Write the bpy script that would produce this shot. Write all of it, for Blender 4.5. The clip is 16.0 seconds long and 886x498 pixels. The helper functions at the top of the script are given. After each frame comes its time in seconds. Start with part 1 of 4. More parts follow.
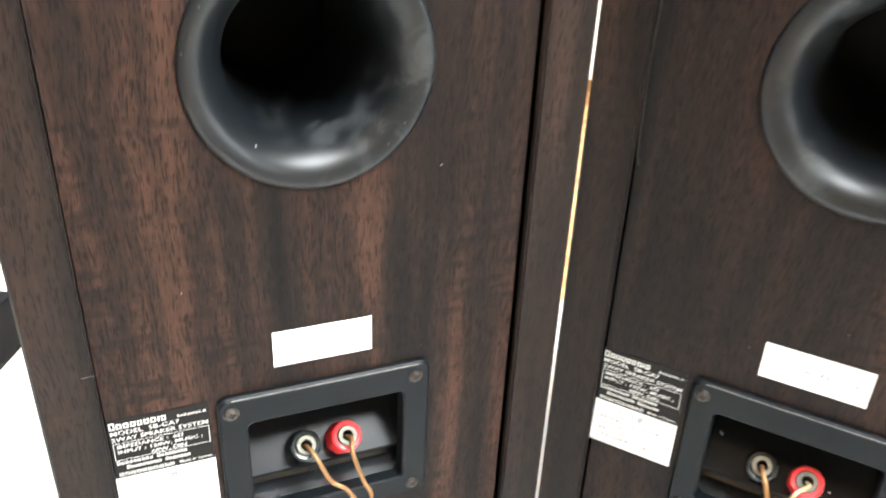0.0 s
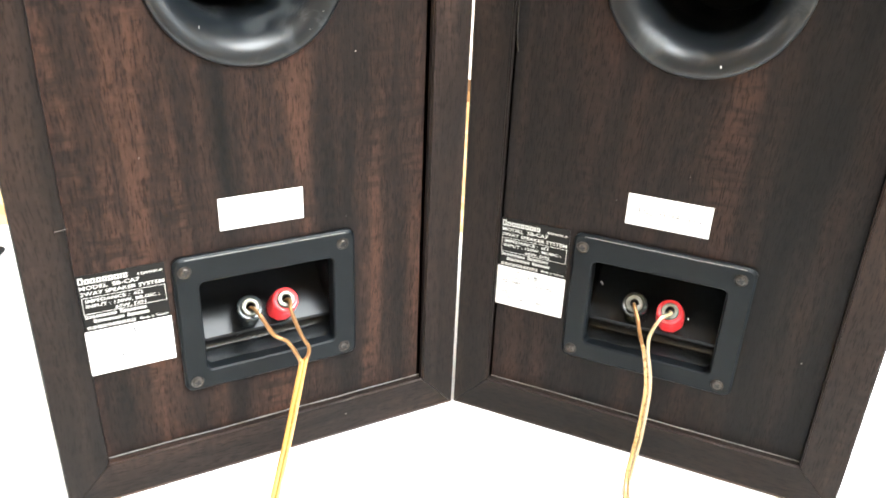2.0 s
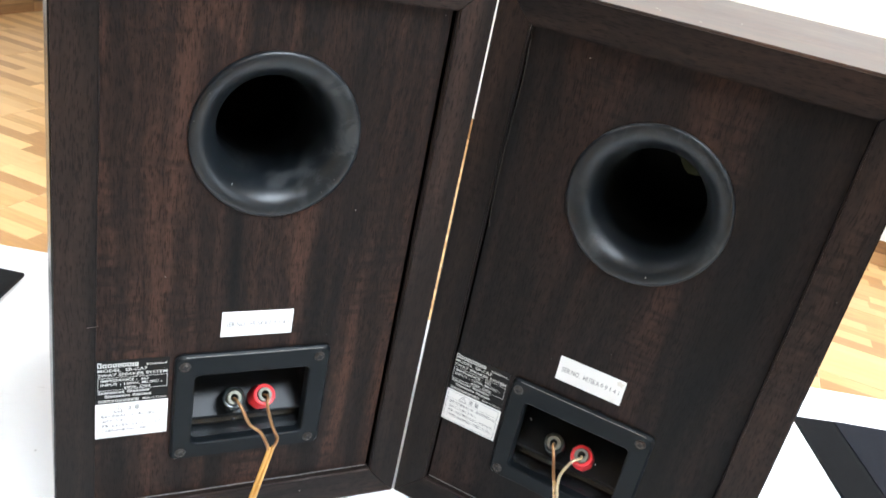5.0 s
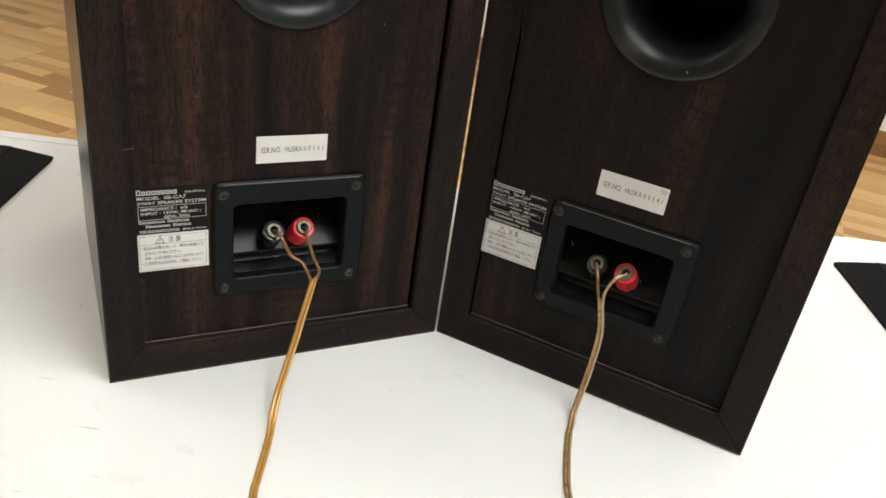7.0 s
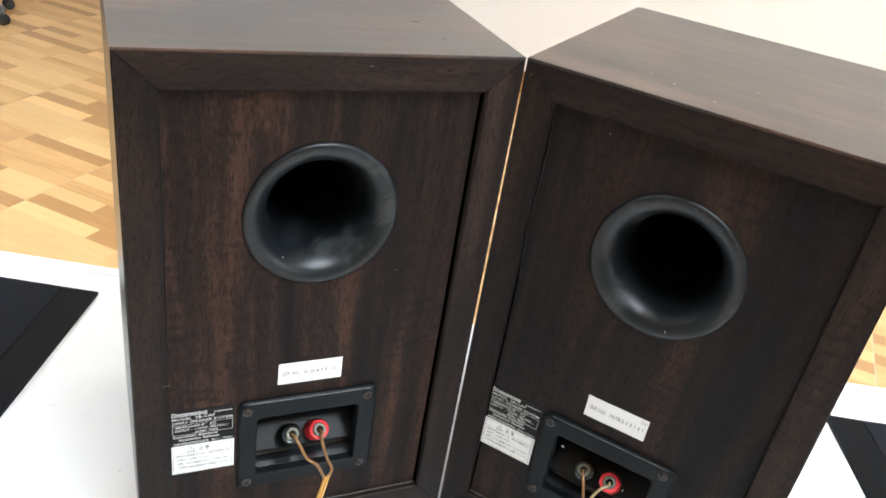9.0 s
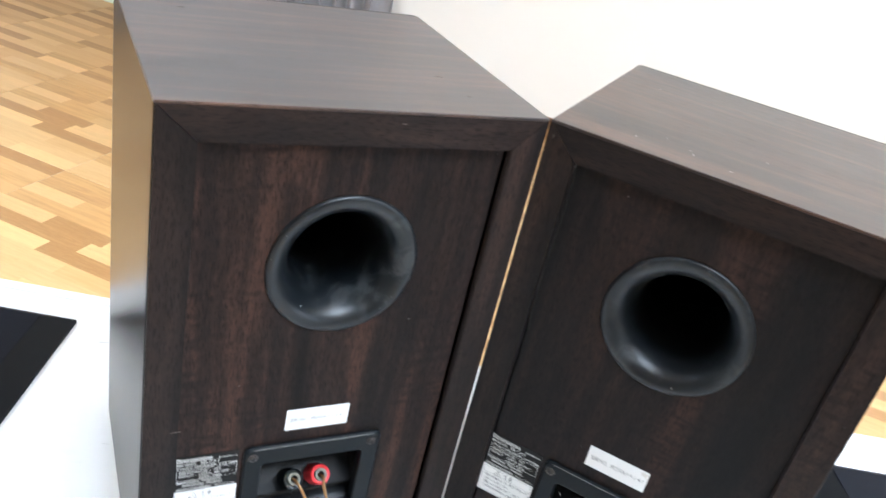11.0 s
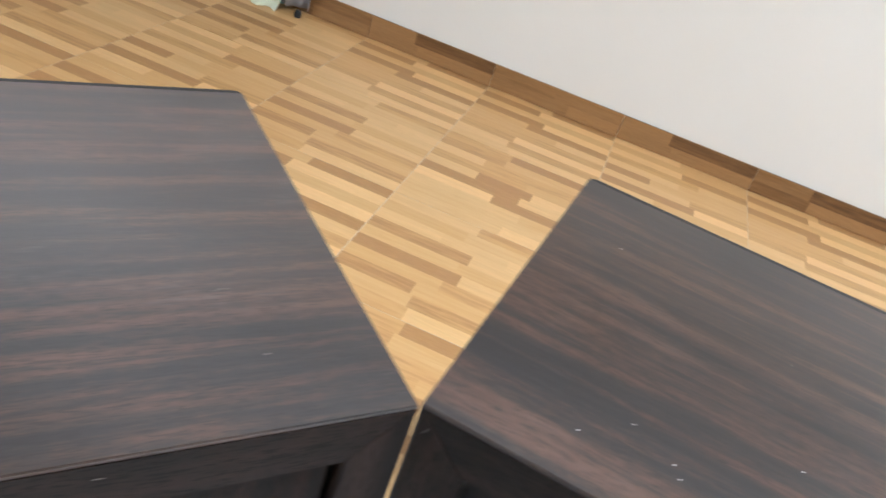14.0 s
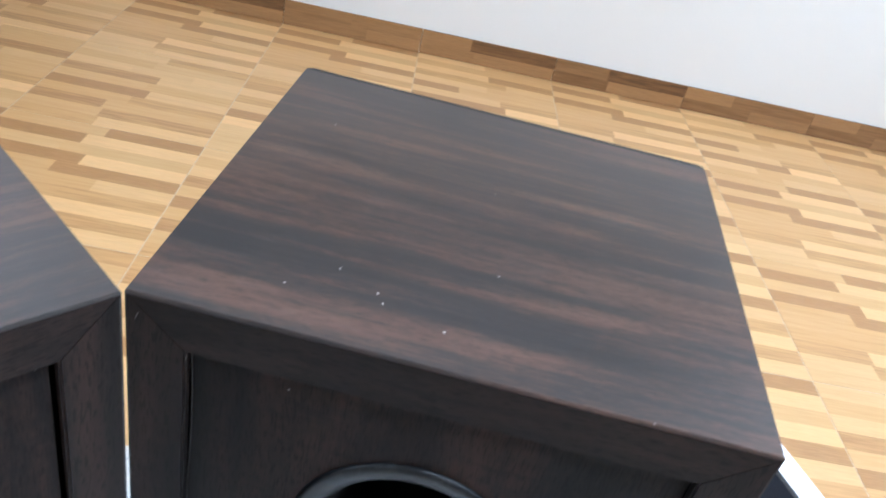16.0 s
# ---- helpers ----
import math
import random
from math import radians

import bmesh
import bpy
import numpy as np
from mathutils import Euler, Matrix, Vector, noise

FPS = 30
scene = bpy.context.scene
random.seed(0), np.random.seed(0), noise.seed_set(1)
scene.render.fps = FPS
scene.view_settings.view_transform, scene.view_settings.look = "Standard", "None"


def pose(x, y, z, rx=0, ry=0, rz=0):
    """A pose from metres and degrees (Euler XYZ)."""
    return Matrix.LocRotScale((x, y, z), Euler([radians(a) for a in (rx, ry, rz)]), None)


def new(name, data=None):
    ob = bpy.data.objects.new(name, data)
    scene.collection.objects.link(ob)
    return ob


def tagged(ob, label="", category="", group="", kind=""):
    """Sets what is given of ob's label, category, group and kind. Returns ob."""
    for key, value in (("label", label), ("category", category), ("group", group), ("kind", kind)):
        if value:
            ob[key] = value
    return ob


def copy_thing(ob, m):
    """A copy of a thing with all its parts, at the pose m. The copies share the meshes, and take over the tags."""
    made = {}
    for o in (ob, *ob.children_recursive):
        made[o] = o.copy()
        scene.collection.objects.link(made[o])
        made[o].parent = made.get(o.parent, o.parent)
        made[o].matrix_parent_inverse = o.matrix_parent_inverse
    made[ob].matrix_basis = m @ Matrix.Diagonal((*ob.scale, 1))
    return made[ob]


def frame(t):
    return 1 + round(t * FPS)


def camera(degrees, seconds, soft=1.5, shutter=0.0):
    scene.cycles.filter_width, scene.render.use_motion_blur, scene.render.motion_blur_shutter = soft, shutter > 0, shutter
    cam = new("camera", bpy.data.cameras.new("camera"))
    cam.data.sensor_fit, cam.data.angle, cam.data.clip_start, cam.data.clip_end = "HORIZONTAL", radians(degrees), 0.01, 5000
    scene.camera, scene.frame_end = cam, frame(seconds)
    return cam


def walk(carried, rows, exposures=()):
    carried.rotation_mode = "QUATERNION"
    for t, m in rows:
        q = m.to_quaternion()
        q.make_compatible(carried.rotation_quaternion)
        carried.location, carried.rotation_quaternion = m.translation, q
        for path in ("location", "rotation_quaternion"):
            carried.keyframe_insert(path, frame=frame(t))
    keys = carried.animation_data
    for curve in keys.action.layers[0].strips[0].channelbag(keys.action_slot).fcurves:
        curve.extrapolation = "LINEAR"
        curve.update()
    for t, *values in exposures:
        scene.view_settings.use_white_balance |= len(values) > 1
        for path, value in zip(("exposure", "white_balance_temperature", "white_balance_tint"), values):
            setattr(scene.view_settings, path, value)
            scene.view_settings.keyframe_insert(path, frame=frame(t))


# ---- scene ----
ROWS = [
    (0.0, -0.1756, -0.2706, 0.3432, 62.09, -2.34, -21.81),
    (0.5, -0.1820, -0.2984, 0.3658, 64.05, -1.87, -25.03),
    (1.0, -0.1921, -0.3142, 0.3546, 65.41, -2.22, -27.32),
    (1.5, -0.1961, -0.3368, 0.3327, 64.87, -1.97, -27.60),
    (2.0, -0.2071, -0.3550, 0.3102, 63.67, -2.28, -27.82),
    (2.5, -0.2239, -0.3649, 0.3224, 63.67, -2.74, -26.01),
    (3.0, -0.2273, -0.3697, 0.3405, 64.63, -4.11, -24.77),
    (3.5, -0.2236, -0.3682, 0.3614, 66.53, -6.14, -23.89),
    (3.7, -0.2204, -0.3797, 0.3905, 67.71, -7.76, -22.74),
    (5.8, -0.2402, -0.4095, 0.4117, 62.68, -11.50, -24.83),
    (6.0, -0.2470, -0.4189, 0.3762, 62.70, -10.56, -24.55),
    (6.5, -0.2423, -0.4161, 0.3391, 61.37, -8.53, -23.78),
    (7.0, -0.2353, -0.4194, 0.3418, 60.24, -7.65, -24.57),
    (7.5, -0.2291, -0.4163, 0.3466, 59.94, -7.26, -24.67),
    (8.0, -0.2244, -0.3988, 0.3951, 59.14, -6.28, -22.49),
    (8.5, -0.2214, -0.3927, 0.4545, 58.59, -6.37, -21.03),
    (8.7, -0.2239, -0.3949, 0.4836, 59.20, -7.03, -21.14),
    (10.8, -0.2613, -0.3773, 0.5099, 60.93, -11.91, -23.46),
    (11.0, -0.2702, -0.3705, 0.5076, 61.26, -11.89, -24.19),
    (11.3, -0.2836, -0.3092, 0.5312, 60.54, -12.98, -24.47),
    (11.5, -0.2869, -0.2721, 0.5586, 60.32, -14.23, -25.53),
    (11.6, -0.2970, -0.2463, 0.5744, 59.73, -15.16, -26.51),
    (12.0, -0.3476, -0.1565, 0.5733, 57.56, -20.33, -32.83),
    (12.5, -0.3464, -0.1171, 0.5760, 56.35, -19.39, -33.58),
    (13.0, -0.2844, -0.0836, 0.5656, 55.06, -18.12, -27.52),
    (13.5, -0.1908, -0.1052, 0.5655, 56.54, -16.51, -24.75),
    (13.6, -0.1844, -0.1195, 0.5630, 56.61, -16.24, -24.67),
    (14.0, -0.1180, -0.1402, 0.5387, 56.06, -15.88, -26.83),
    (14.5, -0.0986, -0.1232, 0.5386, 55.67, -15.86, -32.80),
    (15.0, -0.0877, -0.1399, 0.5516, 56.28, -15.31, -40.74),
    (15.2, -0.0839, -0.1546, 0.5558, 56.50, -15.11, -44.06),
    (15.5, -0.0851, -0.1769, 0.5571, 56.11, -13.81, -45.46),
    (16.0, -0.0892, -0.1975, 0.5411, 55.39, -11.66, -43.05),
]
EXPOSURES = [(0.0, 1.45, 6700, 10), (0.5, 2.12, 6400, 10), (0.9, 2.15, 6600, 10), (1.6, 2.05, 6700, 10), (2.1, 1.45, 6700, 10), (2.5, 0.65, 6500, 10), (3.0, 0.28, 6200, 10), (3.6, 0.6, 6000, 10), (5.8, 0.4, 6100, 10), (6.5, -0.1, 6500, 10),
             (7.0, -0.58, 7100, 10), (8.0, -0.6, 7200, 10), (8.6, 0.14, 6550, 10), (10.8, 0.36, 5850, 10), (11.5, 0.27, 5650, 10), (12.0, -0.31, 5750, 10), (13.0, -0.36, 5900, 10), (13.5, -0.4, 5900, 10), (14.5, -0.18, 5850, 10), (15.5, -0.32, 5750, 10), (16.0, -0.18, 5350, 10)]
cam = camera(57.9, 16.0, soft=1.6, shutter=0.45)
walk(cam, [(r[0], pose(*r[1:])) for r in ROWS], EXPOSURES)

# ---- plan (metres; z = 0 is the table top) ----
W, H, D = 0.221, 0.3648, 0.2091          # loudspeaker cabinet
REC = 0.0045                             # how far the back panel lies behind its frame
FLOOR = -0.7525
TX, TY = 0.6048, 0.5958                  # floor tile
CEIL = FLOOR + 2.75
# the near wall is unseen, set far back to keep speaker backs dim
X0, X1, Y0 = -2.41, 4.60, -8.20          # room: side walls and near wall; the far wall is at y = 0
ROOM = pose(1.5109, 3.0563, 0, 0, 0, -45.449)
TABLE = pose(0, 0, 0, 0, 0, -25.2)

# ---- world, window light, unseen ceiling lamps ----
world = bpy.data.worlds.new("sky")
scene.world = world
world.use_nodes = True
wn = world.node_tree.nodes
sky = wn.new("ShaderNodeTexSky")
sky.sky_type, sky.sun_disc = "NISHITA", False
sky.sun_elevation, sky.sun_rotation = radians(48), radians(60)
world.node_tree.links.new(sky.outputs[0], wn["Background"].inputs[0])
wn["Background"].inputs[1].default_value = 0.12

WIN = (-4.30, -1.30, FLOOR + 0.75, FLOOR + 2.35)   # window in the side wall: y0, y1, z0, z1
# lamps out of view; the last two are added to brighten floor and wall
PANEL_LIGHTS = [(2.0, -3.6, 1.00), (-0.05, -1.85, 0.16), (1.25, -1.85, 0.12), (2.55, -1.85, 0.12), (-1.4, -3.6, 0.85), (3.7, -1.0, 0.45)]   # x, y, depth


def area_lamp(name, m, sx, sy, watts, colour):
    data = bpy.data.lights.new(name, "AREA")
    data.shape, data.size, data.size_y, data.energy, data.color = "RECTANGLE", sx, sy, watts, colour
    ob = new(name, data)
    ob.matrix_world = m
    return ob


area_lamp("window_light", ROOM @ pose(X1 + 0.03, (WIN[0] + WIN[1]) / 2, (WIN[2] + WIN[3]) / 2, 0, 90, 0),
          WIN[3] - WIN[2] - 0.1, WIN[1] - WIN[0] - 0.1, 60, (0.86, 0.94, 1.0))


# ---- materials ----
class Nodes:
    """Short hand for building a node material."""

    def __init__(self, name):
        self.mat = bpy.data.materials.new(name)
        self.mat.use_nodes = True
        self.tree = self.mat.node_tree
        self.bsdf = self.tree.nodes["Principled BSDF"]

    def put(self, socket, value):
        if isinstance(value, bpy.types.NodeSocket):
            self.tree.links.new(value, socket)
        else:
            socket.default_value = value

    def node(self, kind, ins=(), operation="", noise_dimensions="", data_type="", blend_type=""):
        n = self.tree.nodes.new(kind)
        if operation:
            n.operation = operation
        if noise_dimensions:
            n.noise_dimensions = noise_dimensions
        if data_type:
            n.data_type = data_type
        if blend_type:
            n.blend_type = blend_type
        for k, val in (ins.items() if isinstance(ins, dict) else enumerate(ins)):
            self.put(n.inputs[k], val)
        return n

    def math(self, op, a, b=0.0, c=0.0):
        return self.node("ShaderNodeMath", (a, b, c), operation=op).outputs[0]

    def noise(self, vec, scale, detail=3.0, rough=0.55, distort=0.0):
        return self.node("ShaderNodeTexNoise", {"Vector": vec, "Scale": scale, "Detail": detail, "Roughness": rough, "Distortion": distort}).outputs[0]

    def scaled(self, vec, s, off=(0, 0, 0)):
        return self.node("ShaderNodeMapping", {"Vector": vec, "Scale": s, "Location": off}).outputs[0]

    def ramp(self, fac, stops):
        n = self.node("ShaderNodeValToRGB", (fac,))
        e = n.color_ramp.elements
        while len(e) < len(stops):
            e.new(0.5)
        for el, (p, c) in zip(e, stops):
            el.position = p
            el.color = (*c, 1) if len(c) == 3 else c
        return n.outputs[0]

    def mix(self, fac, a, b, blend="MIX"):
        n = self.node("ShaderNodeMix", data_type="RGBA", blend_type=blend)
        for s, val in ((n.inputs["Factor"], fac), (n.inputs[6], a), (n.inputs[7], b)):
            self.put(s, (*val, 1) if isinstance(val, tuple) and len(val) == 3 else val)
        return n.outputs[2]

    def grey(self, fac, lo, hi):
        return self.node("ShaderNodeMapRange", (fac, 0.0, 1.0, lo, hi)).outputs[0]

    def band(self, fac, a, b, lo=0.0, hi=1.0):
        return self.node("ShaderNodeMapRange", (fac, a, b, lo, hi)).outputs[0]

    def coords(self):
        return self.node("ShaderNodeTexCoord").outputs["Object"]

    def shifted(self, amount=37.0):
        """Object coordinates, moved by a random step for each object."""
        r = self.node("ShaderNodeObjectInfo").outputs["Random"]
        off = self.node("ShaderNodeCombineXYZ", (self.math("MULTIPLY", r, amount), self.math("MULTIPLY", r, amount * 0.7), self.math("MULTIPLY", r, amount * 1.3))).outputs[0]
        return self.node("ShaderNodeVectorMath", (self.coords(), off), operation="ADD").outputs[0]

    def bump(self, height, strength, dist=0.001):
        b = self.node("ShaderNodeBump", {"Height": height, "Strength": strength, "Distance": dist})
        self.tree.links.new(b.outputs[0], self.bsdf.inputs["Normal"])

    def done(self, base=None, rough=None, metal=None, **more):
        for key, val in (("Base Color", base), ("Roughness", rough), ("Metallic", metal), *[(k.replace("_", " "), v) for k, v in more.items()]):
            if val is not None:
                self.put(self.bsdf.inputs[key], (*val, 1) if isinstance(val, tuple) and len(val) == 3 else val)
        return self.mat


def plain(name, base, rough=0.5, metal=0.0, vary=0.25, scale=60.0, bump=0.0, **more):
    """A painted, moulded or metal surface with slight unevenness at two scales."""
    n = Nodes(name)
    v = n.coords()
    f = n.math("ADD", n.math("MULTIPLY", n.noise(v, scale), 0.6), n.math("MULTIPLY", n.noise(v, scale * 7), 0.4))
    col = n.mix(f, tuple(c * (1 - vary) for c in base), tuple(min(1, c * (1 + vary)) for c in base))
    if bump:
        n.bump(n.noise(v, scale * 12, 2), bump, 0.0004)
    return n.done(col, n.grey(f, rough * 0.8, min(1, rough * 1.2)), metal, **more)


TONES = {
    "black": [(0.0079, 0.0065, 0.0061), (0.0127, 0.0095, 0.0085), (0.0217, 0.0143, 0.0120), (0.0349, 0.0210, 0.0166), (0.0506, 0.0304, 0.0238)],
    "dark": [(0.0060, 0.0056, 0.0058), (0.0090, 0.0078, 0.0076), (0.0158, 0.0112, 0.0100), (0.0300, 0.0172, 0.0138), (0.0460, 0.0255, 0.0195)],
    "warm": [(0.0064, 0.0056, 0.0054), (0.0115, 0.0084, 0.0076), (0.0240, 0.0140, 0.0112), (0.0510, 0.0255, 0.0180), (0.0740, 0.0385, 0.0265)],
    "cool": [(0.0056, 0.0064, 0.0078), (0.0108, 0.0102, 0.0108), (0.0300, 0.0175, 0.0132), (0.0680, 0.0335, 0.0215), (0.0940, 0.0490, 0.0320)],
}


def veneer(name, axis, gloss, rough0, across=36.0, contrast=1.0, tones="warm", wear=0.0, dust_haze=0.0, mottle=0.5, relief=0.04, wave=0.016, spread=0.05):
    """Dark stained striped veneer under satin lacquer; axis: the way of the grain."""
    n = Nodes(name)
    v = n.shifted()
    sway = n.node("ShaderNodeTexNoise", {"Vector": v, "Scale": 9.0, "Detail": 2.0}).outputs[1]
    sway = n.node("ShaderNodeVectorMath", (sway, (0.5, 0.5, 0.5)), operation="SUBTRACT").outputs[0]
    size = [wave] * 3
    size[axis] = 0.0
    sway = n.node("ShaderNodeVectorMath", (sway, tuple(size)), operation="MULTIPLY").outputs[0]
    wavy = n.node("ShaderNodeVectorMath", (v, sway), operation="ADD").outputs[0]

    def along(across, run, vec=wavy):
        s = [across] * 3
        s[axis] = run
        return n.scaled(vec, tuple(s))
    ragged = n.noise(along(420, 150), 1.0, 3, 0.65)
    wide = n.noise(along(across, across * 0.07), 1.0, 2.0, 0.5, 0.2)
    mid = n.noise(along(across * 3.1, across * 0.16), 1.0, 3, 0.6, 0.2)
    fine = n.noise(along(620, 24), 1.0, 4, 0.7)
    pore = n.noise(along(1300, 150), 1.0, 2, 0.6)
    bars = n.noise(along(48, 200), 1.0, 3, 0.62)
    where = n.noise(along(26, 12), 1.0, 2, 0.5)
    cloud = n.noise(v, 11.0, 3)
    f = n.math("ADD", n.math("MULTIPLY", wide, 0.62), n.math("ADD", n.math("MULTIPLY", mid, 0.28), n.math("MULTIPLY", fine, 0.10)))
    f = n.math("ADD", f, n.math("MULTIPLY", n.math("SUBTRACT", ragged, 0.5), 0.19))
    f = n.math("MULTIPLY_ADD", n.math("SUBTRACT", f, 0.485), contrast, 0.485)
    tone = TONES[tones]
    col = n.ramp(f, list(zip((0.38, 0.455, 0.525, 0.60, 0.70), tone)))
    # ripples of figure across the grain, in patches
    ripple = n.math("MULTIPLY", n.band(bars, 0.47, 0.62), n.band(where, 0.44, 0.60, 0.15, 1.0))
    col = n.mix(n.math("MULTIPLY", ripple, mottle), col, tone[1])
    col = n.mix(n.band(cloud, 0.42, 0.75, 0.0, 0.30), col, tuple(0.5 * (p + q) for p, q in zip(tone[1], tone[2])))
    col = n.mix(n.band(pore, 0.53, 0.62, 0.0, 0.62), col, (0.0040, 0.0035, 0.0035))
    speck = n.node("ShaderNodeTexVoronoi", {"Vector": v, "Scale": 62.0}).outputs["Distance"]
    few = n.band(n.noise(v, 31.0, 1), 0.58 - 0.05 * bool(wear), 0.60 - 0.05 * bool(wear))
    col = n.mix(n.math("MULTIPLY", few, n.band(speck, 0.030, 0.020, 0.0, 0.75)), col, (0.30, 0.28, 0.26))
    rough = n.math("ADD", n.grey(ragged, rough0 - spread, rough0 + spread), n.band(cloud, 0.3, 0.8, -0.5 * spread, spread))
    if wear:
        # open grain rubbed pale in patches, and dust lying in it
        rub = n.noise(along(420, 60), 1.0, 3, 0.65)
        patch = n.noise(along(16, 9), 1.0, 3, 0.6, 0.6)
        streak = n.math("MULTIPLY", n.band(rub, 0.54, 0.66), n.band(patch, 0.47, 0.64, 0.08, 1.0))
        col = n.mix(n.math("MULTIPLY", streak, wear), col, (0.105, 0.088, 0.080))
        rough = n.math("ADD", rough, n.math("MULTIPLY", streak, 0.10))
    n.bump(n.math("ADD", n.math("MULTIPLY", pore, -0.8), n.math("MULTIPLY", ragged, 1.0)), relief, 0.0004)
    if isinstance(gloss, tuple):
        # gloss raised at a flat angle, standing in for the bright wall's reflection
        gloss = n.band(n.node("ShaderNodeLayerWeight", {"Blend": 0.5}).outputs["Facing"], *gloss)
    # sheen and warm tint put the tops' reflected haze into the material
    return n.done(col, rough, 0.0, Specular_IOR_Level=gloss, Sheen_Weight=dust_haze, Sheen_Roughness=0.45, Specular_Tint=(1.0, 0.90, 0.86, 1.0) if wear else (1.0, 1.0, 1.0, 1.0))


def parquet_print(name, up, light, mid, dark, strip):
    """Glazed tile printed with wooden strips, in tile coordinates; up: the axis across the strips."""
    n = Nodes(name)
    c = n.coords()
    sep = n.node("ShaderNodeSeparateXYZ", (c,))
    x, y = sep.outputs[0], sep.outputs[up]
    kind = n.math("MULTIPLY", n.math("FLOOR", n.math("MULTIPLY", n.node("ShaderNodeObjectInfo").outputs["Random"], 4.0)), 13.0)
    row = n.math("FLOOR", n.math("DIVIDE", y, strip))
    seed = n.node("ShaderNodeTexWhiteNoise", {"W": n.math("ADD", row, kind)}, noise_dimensions="1D")
    cut = n.math("ADD", 0.19, n.math("MULTIPLY", seed.outputs[0], 0.22))
    seed2 = n.node("ShaderNodeTexWhiteNoise", {"W": n.math("ADD", n.math("ADD", row, kind), 71.3)}, noise_dimensions="1D").outputs[0]
    cut2 = n.math("ADD", cut, n.math("ADD", 0.20, n.math("MULTIPLY", seed2, 0.25)))
    cut2 = n.math("ADD", cut2, n.math("GREATER_THAN", cut2, 0.44))
    cell = n.math("ADD", n.math("GREATER_THAN", x, cut), n.math("GREATER_THAN", x, cut2))
    turn = n.math("FLOORED_MODULO", n.math("ADD", n.math("ADD", row, cell), 200.0), 2.0)
    ident = n.node("ShaderNodeTexWhiteNoise", {"Vector": n.node("ShaderNodeCombineXYZ", (row, cell, kind)).outputs[0]}, noise_dimensions="3D").outputs[0]
    s = [5.0, 5.0, 5.0]
    s[up] = 70.0
    off = n.node("ShaderNodeCombineXYZ", (n.math("MULTIPLY", ident, 40.0), n.math("MULTIPLY", ident, 17.0), kind)).outputs[0]
    vec = n.node("ShaderNodeVectorMath", (n.scaled(c, tuple(s)), off), operation="ADD").outputs[0]
    grain = n.noise(vec, 1.0, 4, 0.6, 0.5)
    grain2 = n.noise(vec, 4.0, 2, 0.6)
    f = n.math("ADD", n.math("ADD", n.math("MULTIPLY", ident, 0.64), n.math("MULTIPLY", turn, 0.32)), n.math("MULTIPLY", n.math("SUBTRACT", grain, 0.5), 0.60))
    col = n.ramp(f, [(0.0, dark), (0.13, dark), (0.33, mid), (0.60, light), (0.95, tuple(min(1, k * 1.20) for k in light))])
    col = n.mix(n.band(grain2, 0.45, 0.75, 0.0, 0.40), col, mid)
    n.bump(grain2, 0.05, 0.0005)
    return n.done(col, n.grey(grain, 0.30, 0.42), 0.0)


veneer_v = veneer("dark_veneer_upright", 2, 0.34, 0.25, 40.0, 0.5, "dark", mottle=0.05, relief=0.0, spread=0.004)
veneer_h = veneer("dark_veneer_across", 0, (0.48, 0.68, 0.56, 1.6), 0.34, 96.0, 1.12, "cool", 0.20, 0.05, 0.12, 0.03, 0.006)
# brighter copy for speaker A's top: more rubbed, with reflected haze as sheen
veneer_hazy = veneer("hazy_veneer_across", 0, (0.34, 0.58, 0.64, 2.0), 0.36, 90.0, 1.2, "cool", 0.45, 0.12, 0.14, 0.05, 0.006)
back_v = veneer("matt_back_veneer_upright", 2, 0.08, 0.52, 40.0, 0.85, "warm", mottle=0.75)
back_dark = veneer("darker_back_veneer_upright", 2, 0.08, 0.52, 34.0, 0.85, "dark", mottle=0.6)
rail_v = veneer("matt_rail_veneer_upright", 2, 0.09, 0.46, 60.0, 0.6, "black", mottle=0.7)
rail_h = veneer("matt_rail_veneer_across", 0, 0.09, 0.46, 60.0, 0.6, "black", mottle=0.7)
# bottom rail bevel: pale streaks and gloss stand in for light it catches
rail_edge = veneer("glint_rail_edge", 0, 0.50, 0.34, 60.0, 0.6, "black", 0.8, mottle=0.4)
baffle_black = plain("baffle_black", (0.012, 0.012, 0.013), 0.45)
cup_plastic = plain("cup_plastic", (0.0046, 0.0060, 0.0072), 0.42, vary=0.2, scale=90, bump=0.08, Specular_IOR_Level=0.12)
cup_gloss = plain("cup_gloss", (0.0105, 0.0112, 0.0122), 0.22, vary=0.5, scale=70, Specular_IOR_Level=0.11)
cup_lip = plain("cup_lip", (0.010, 0.011, 0.012), 0.26, vary=0.6, scale=120, Specular_IOR_Level=0.45)
red_plastic = plain("red_plastic", (0.62, 0.028, 0.035), 0.30, vary=0.12)
black_plastic = plain("black_plastic", (0.006, 0.009, 0.010), 0.18)
nickel = plain("nickel", (0.135, 0.13, 0.108), 0.5, 0.7, vary=0.3, scale=500)
screw_black = plain("screw_black", (0.060, 0.052, 0.046), 0.42, 0.75, vary=0.5, scale=500)
# black colour stands in for the shade inside post holes and screw slots
hole_shade = plain("hole_shade", (0.004, 0.004, 0.004), 0.8)
label_black = plain("label_black", (0.0075, 0.0066, 0.0062), 0.42, Specular_IOR_Level=0.12)
label_white = plain("label_white", (0.72, 0.71, 0.68), 0.45, vary=0.05, scale=90)
ink_white = plain("ink_white", (0.52, 0.51, 0.48), 0.5, vary=0.08)
ink_black = plain("ink_black", (0.085, 0.085, 0.09), 0.5)
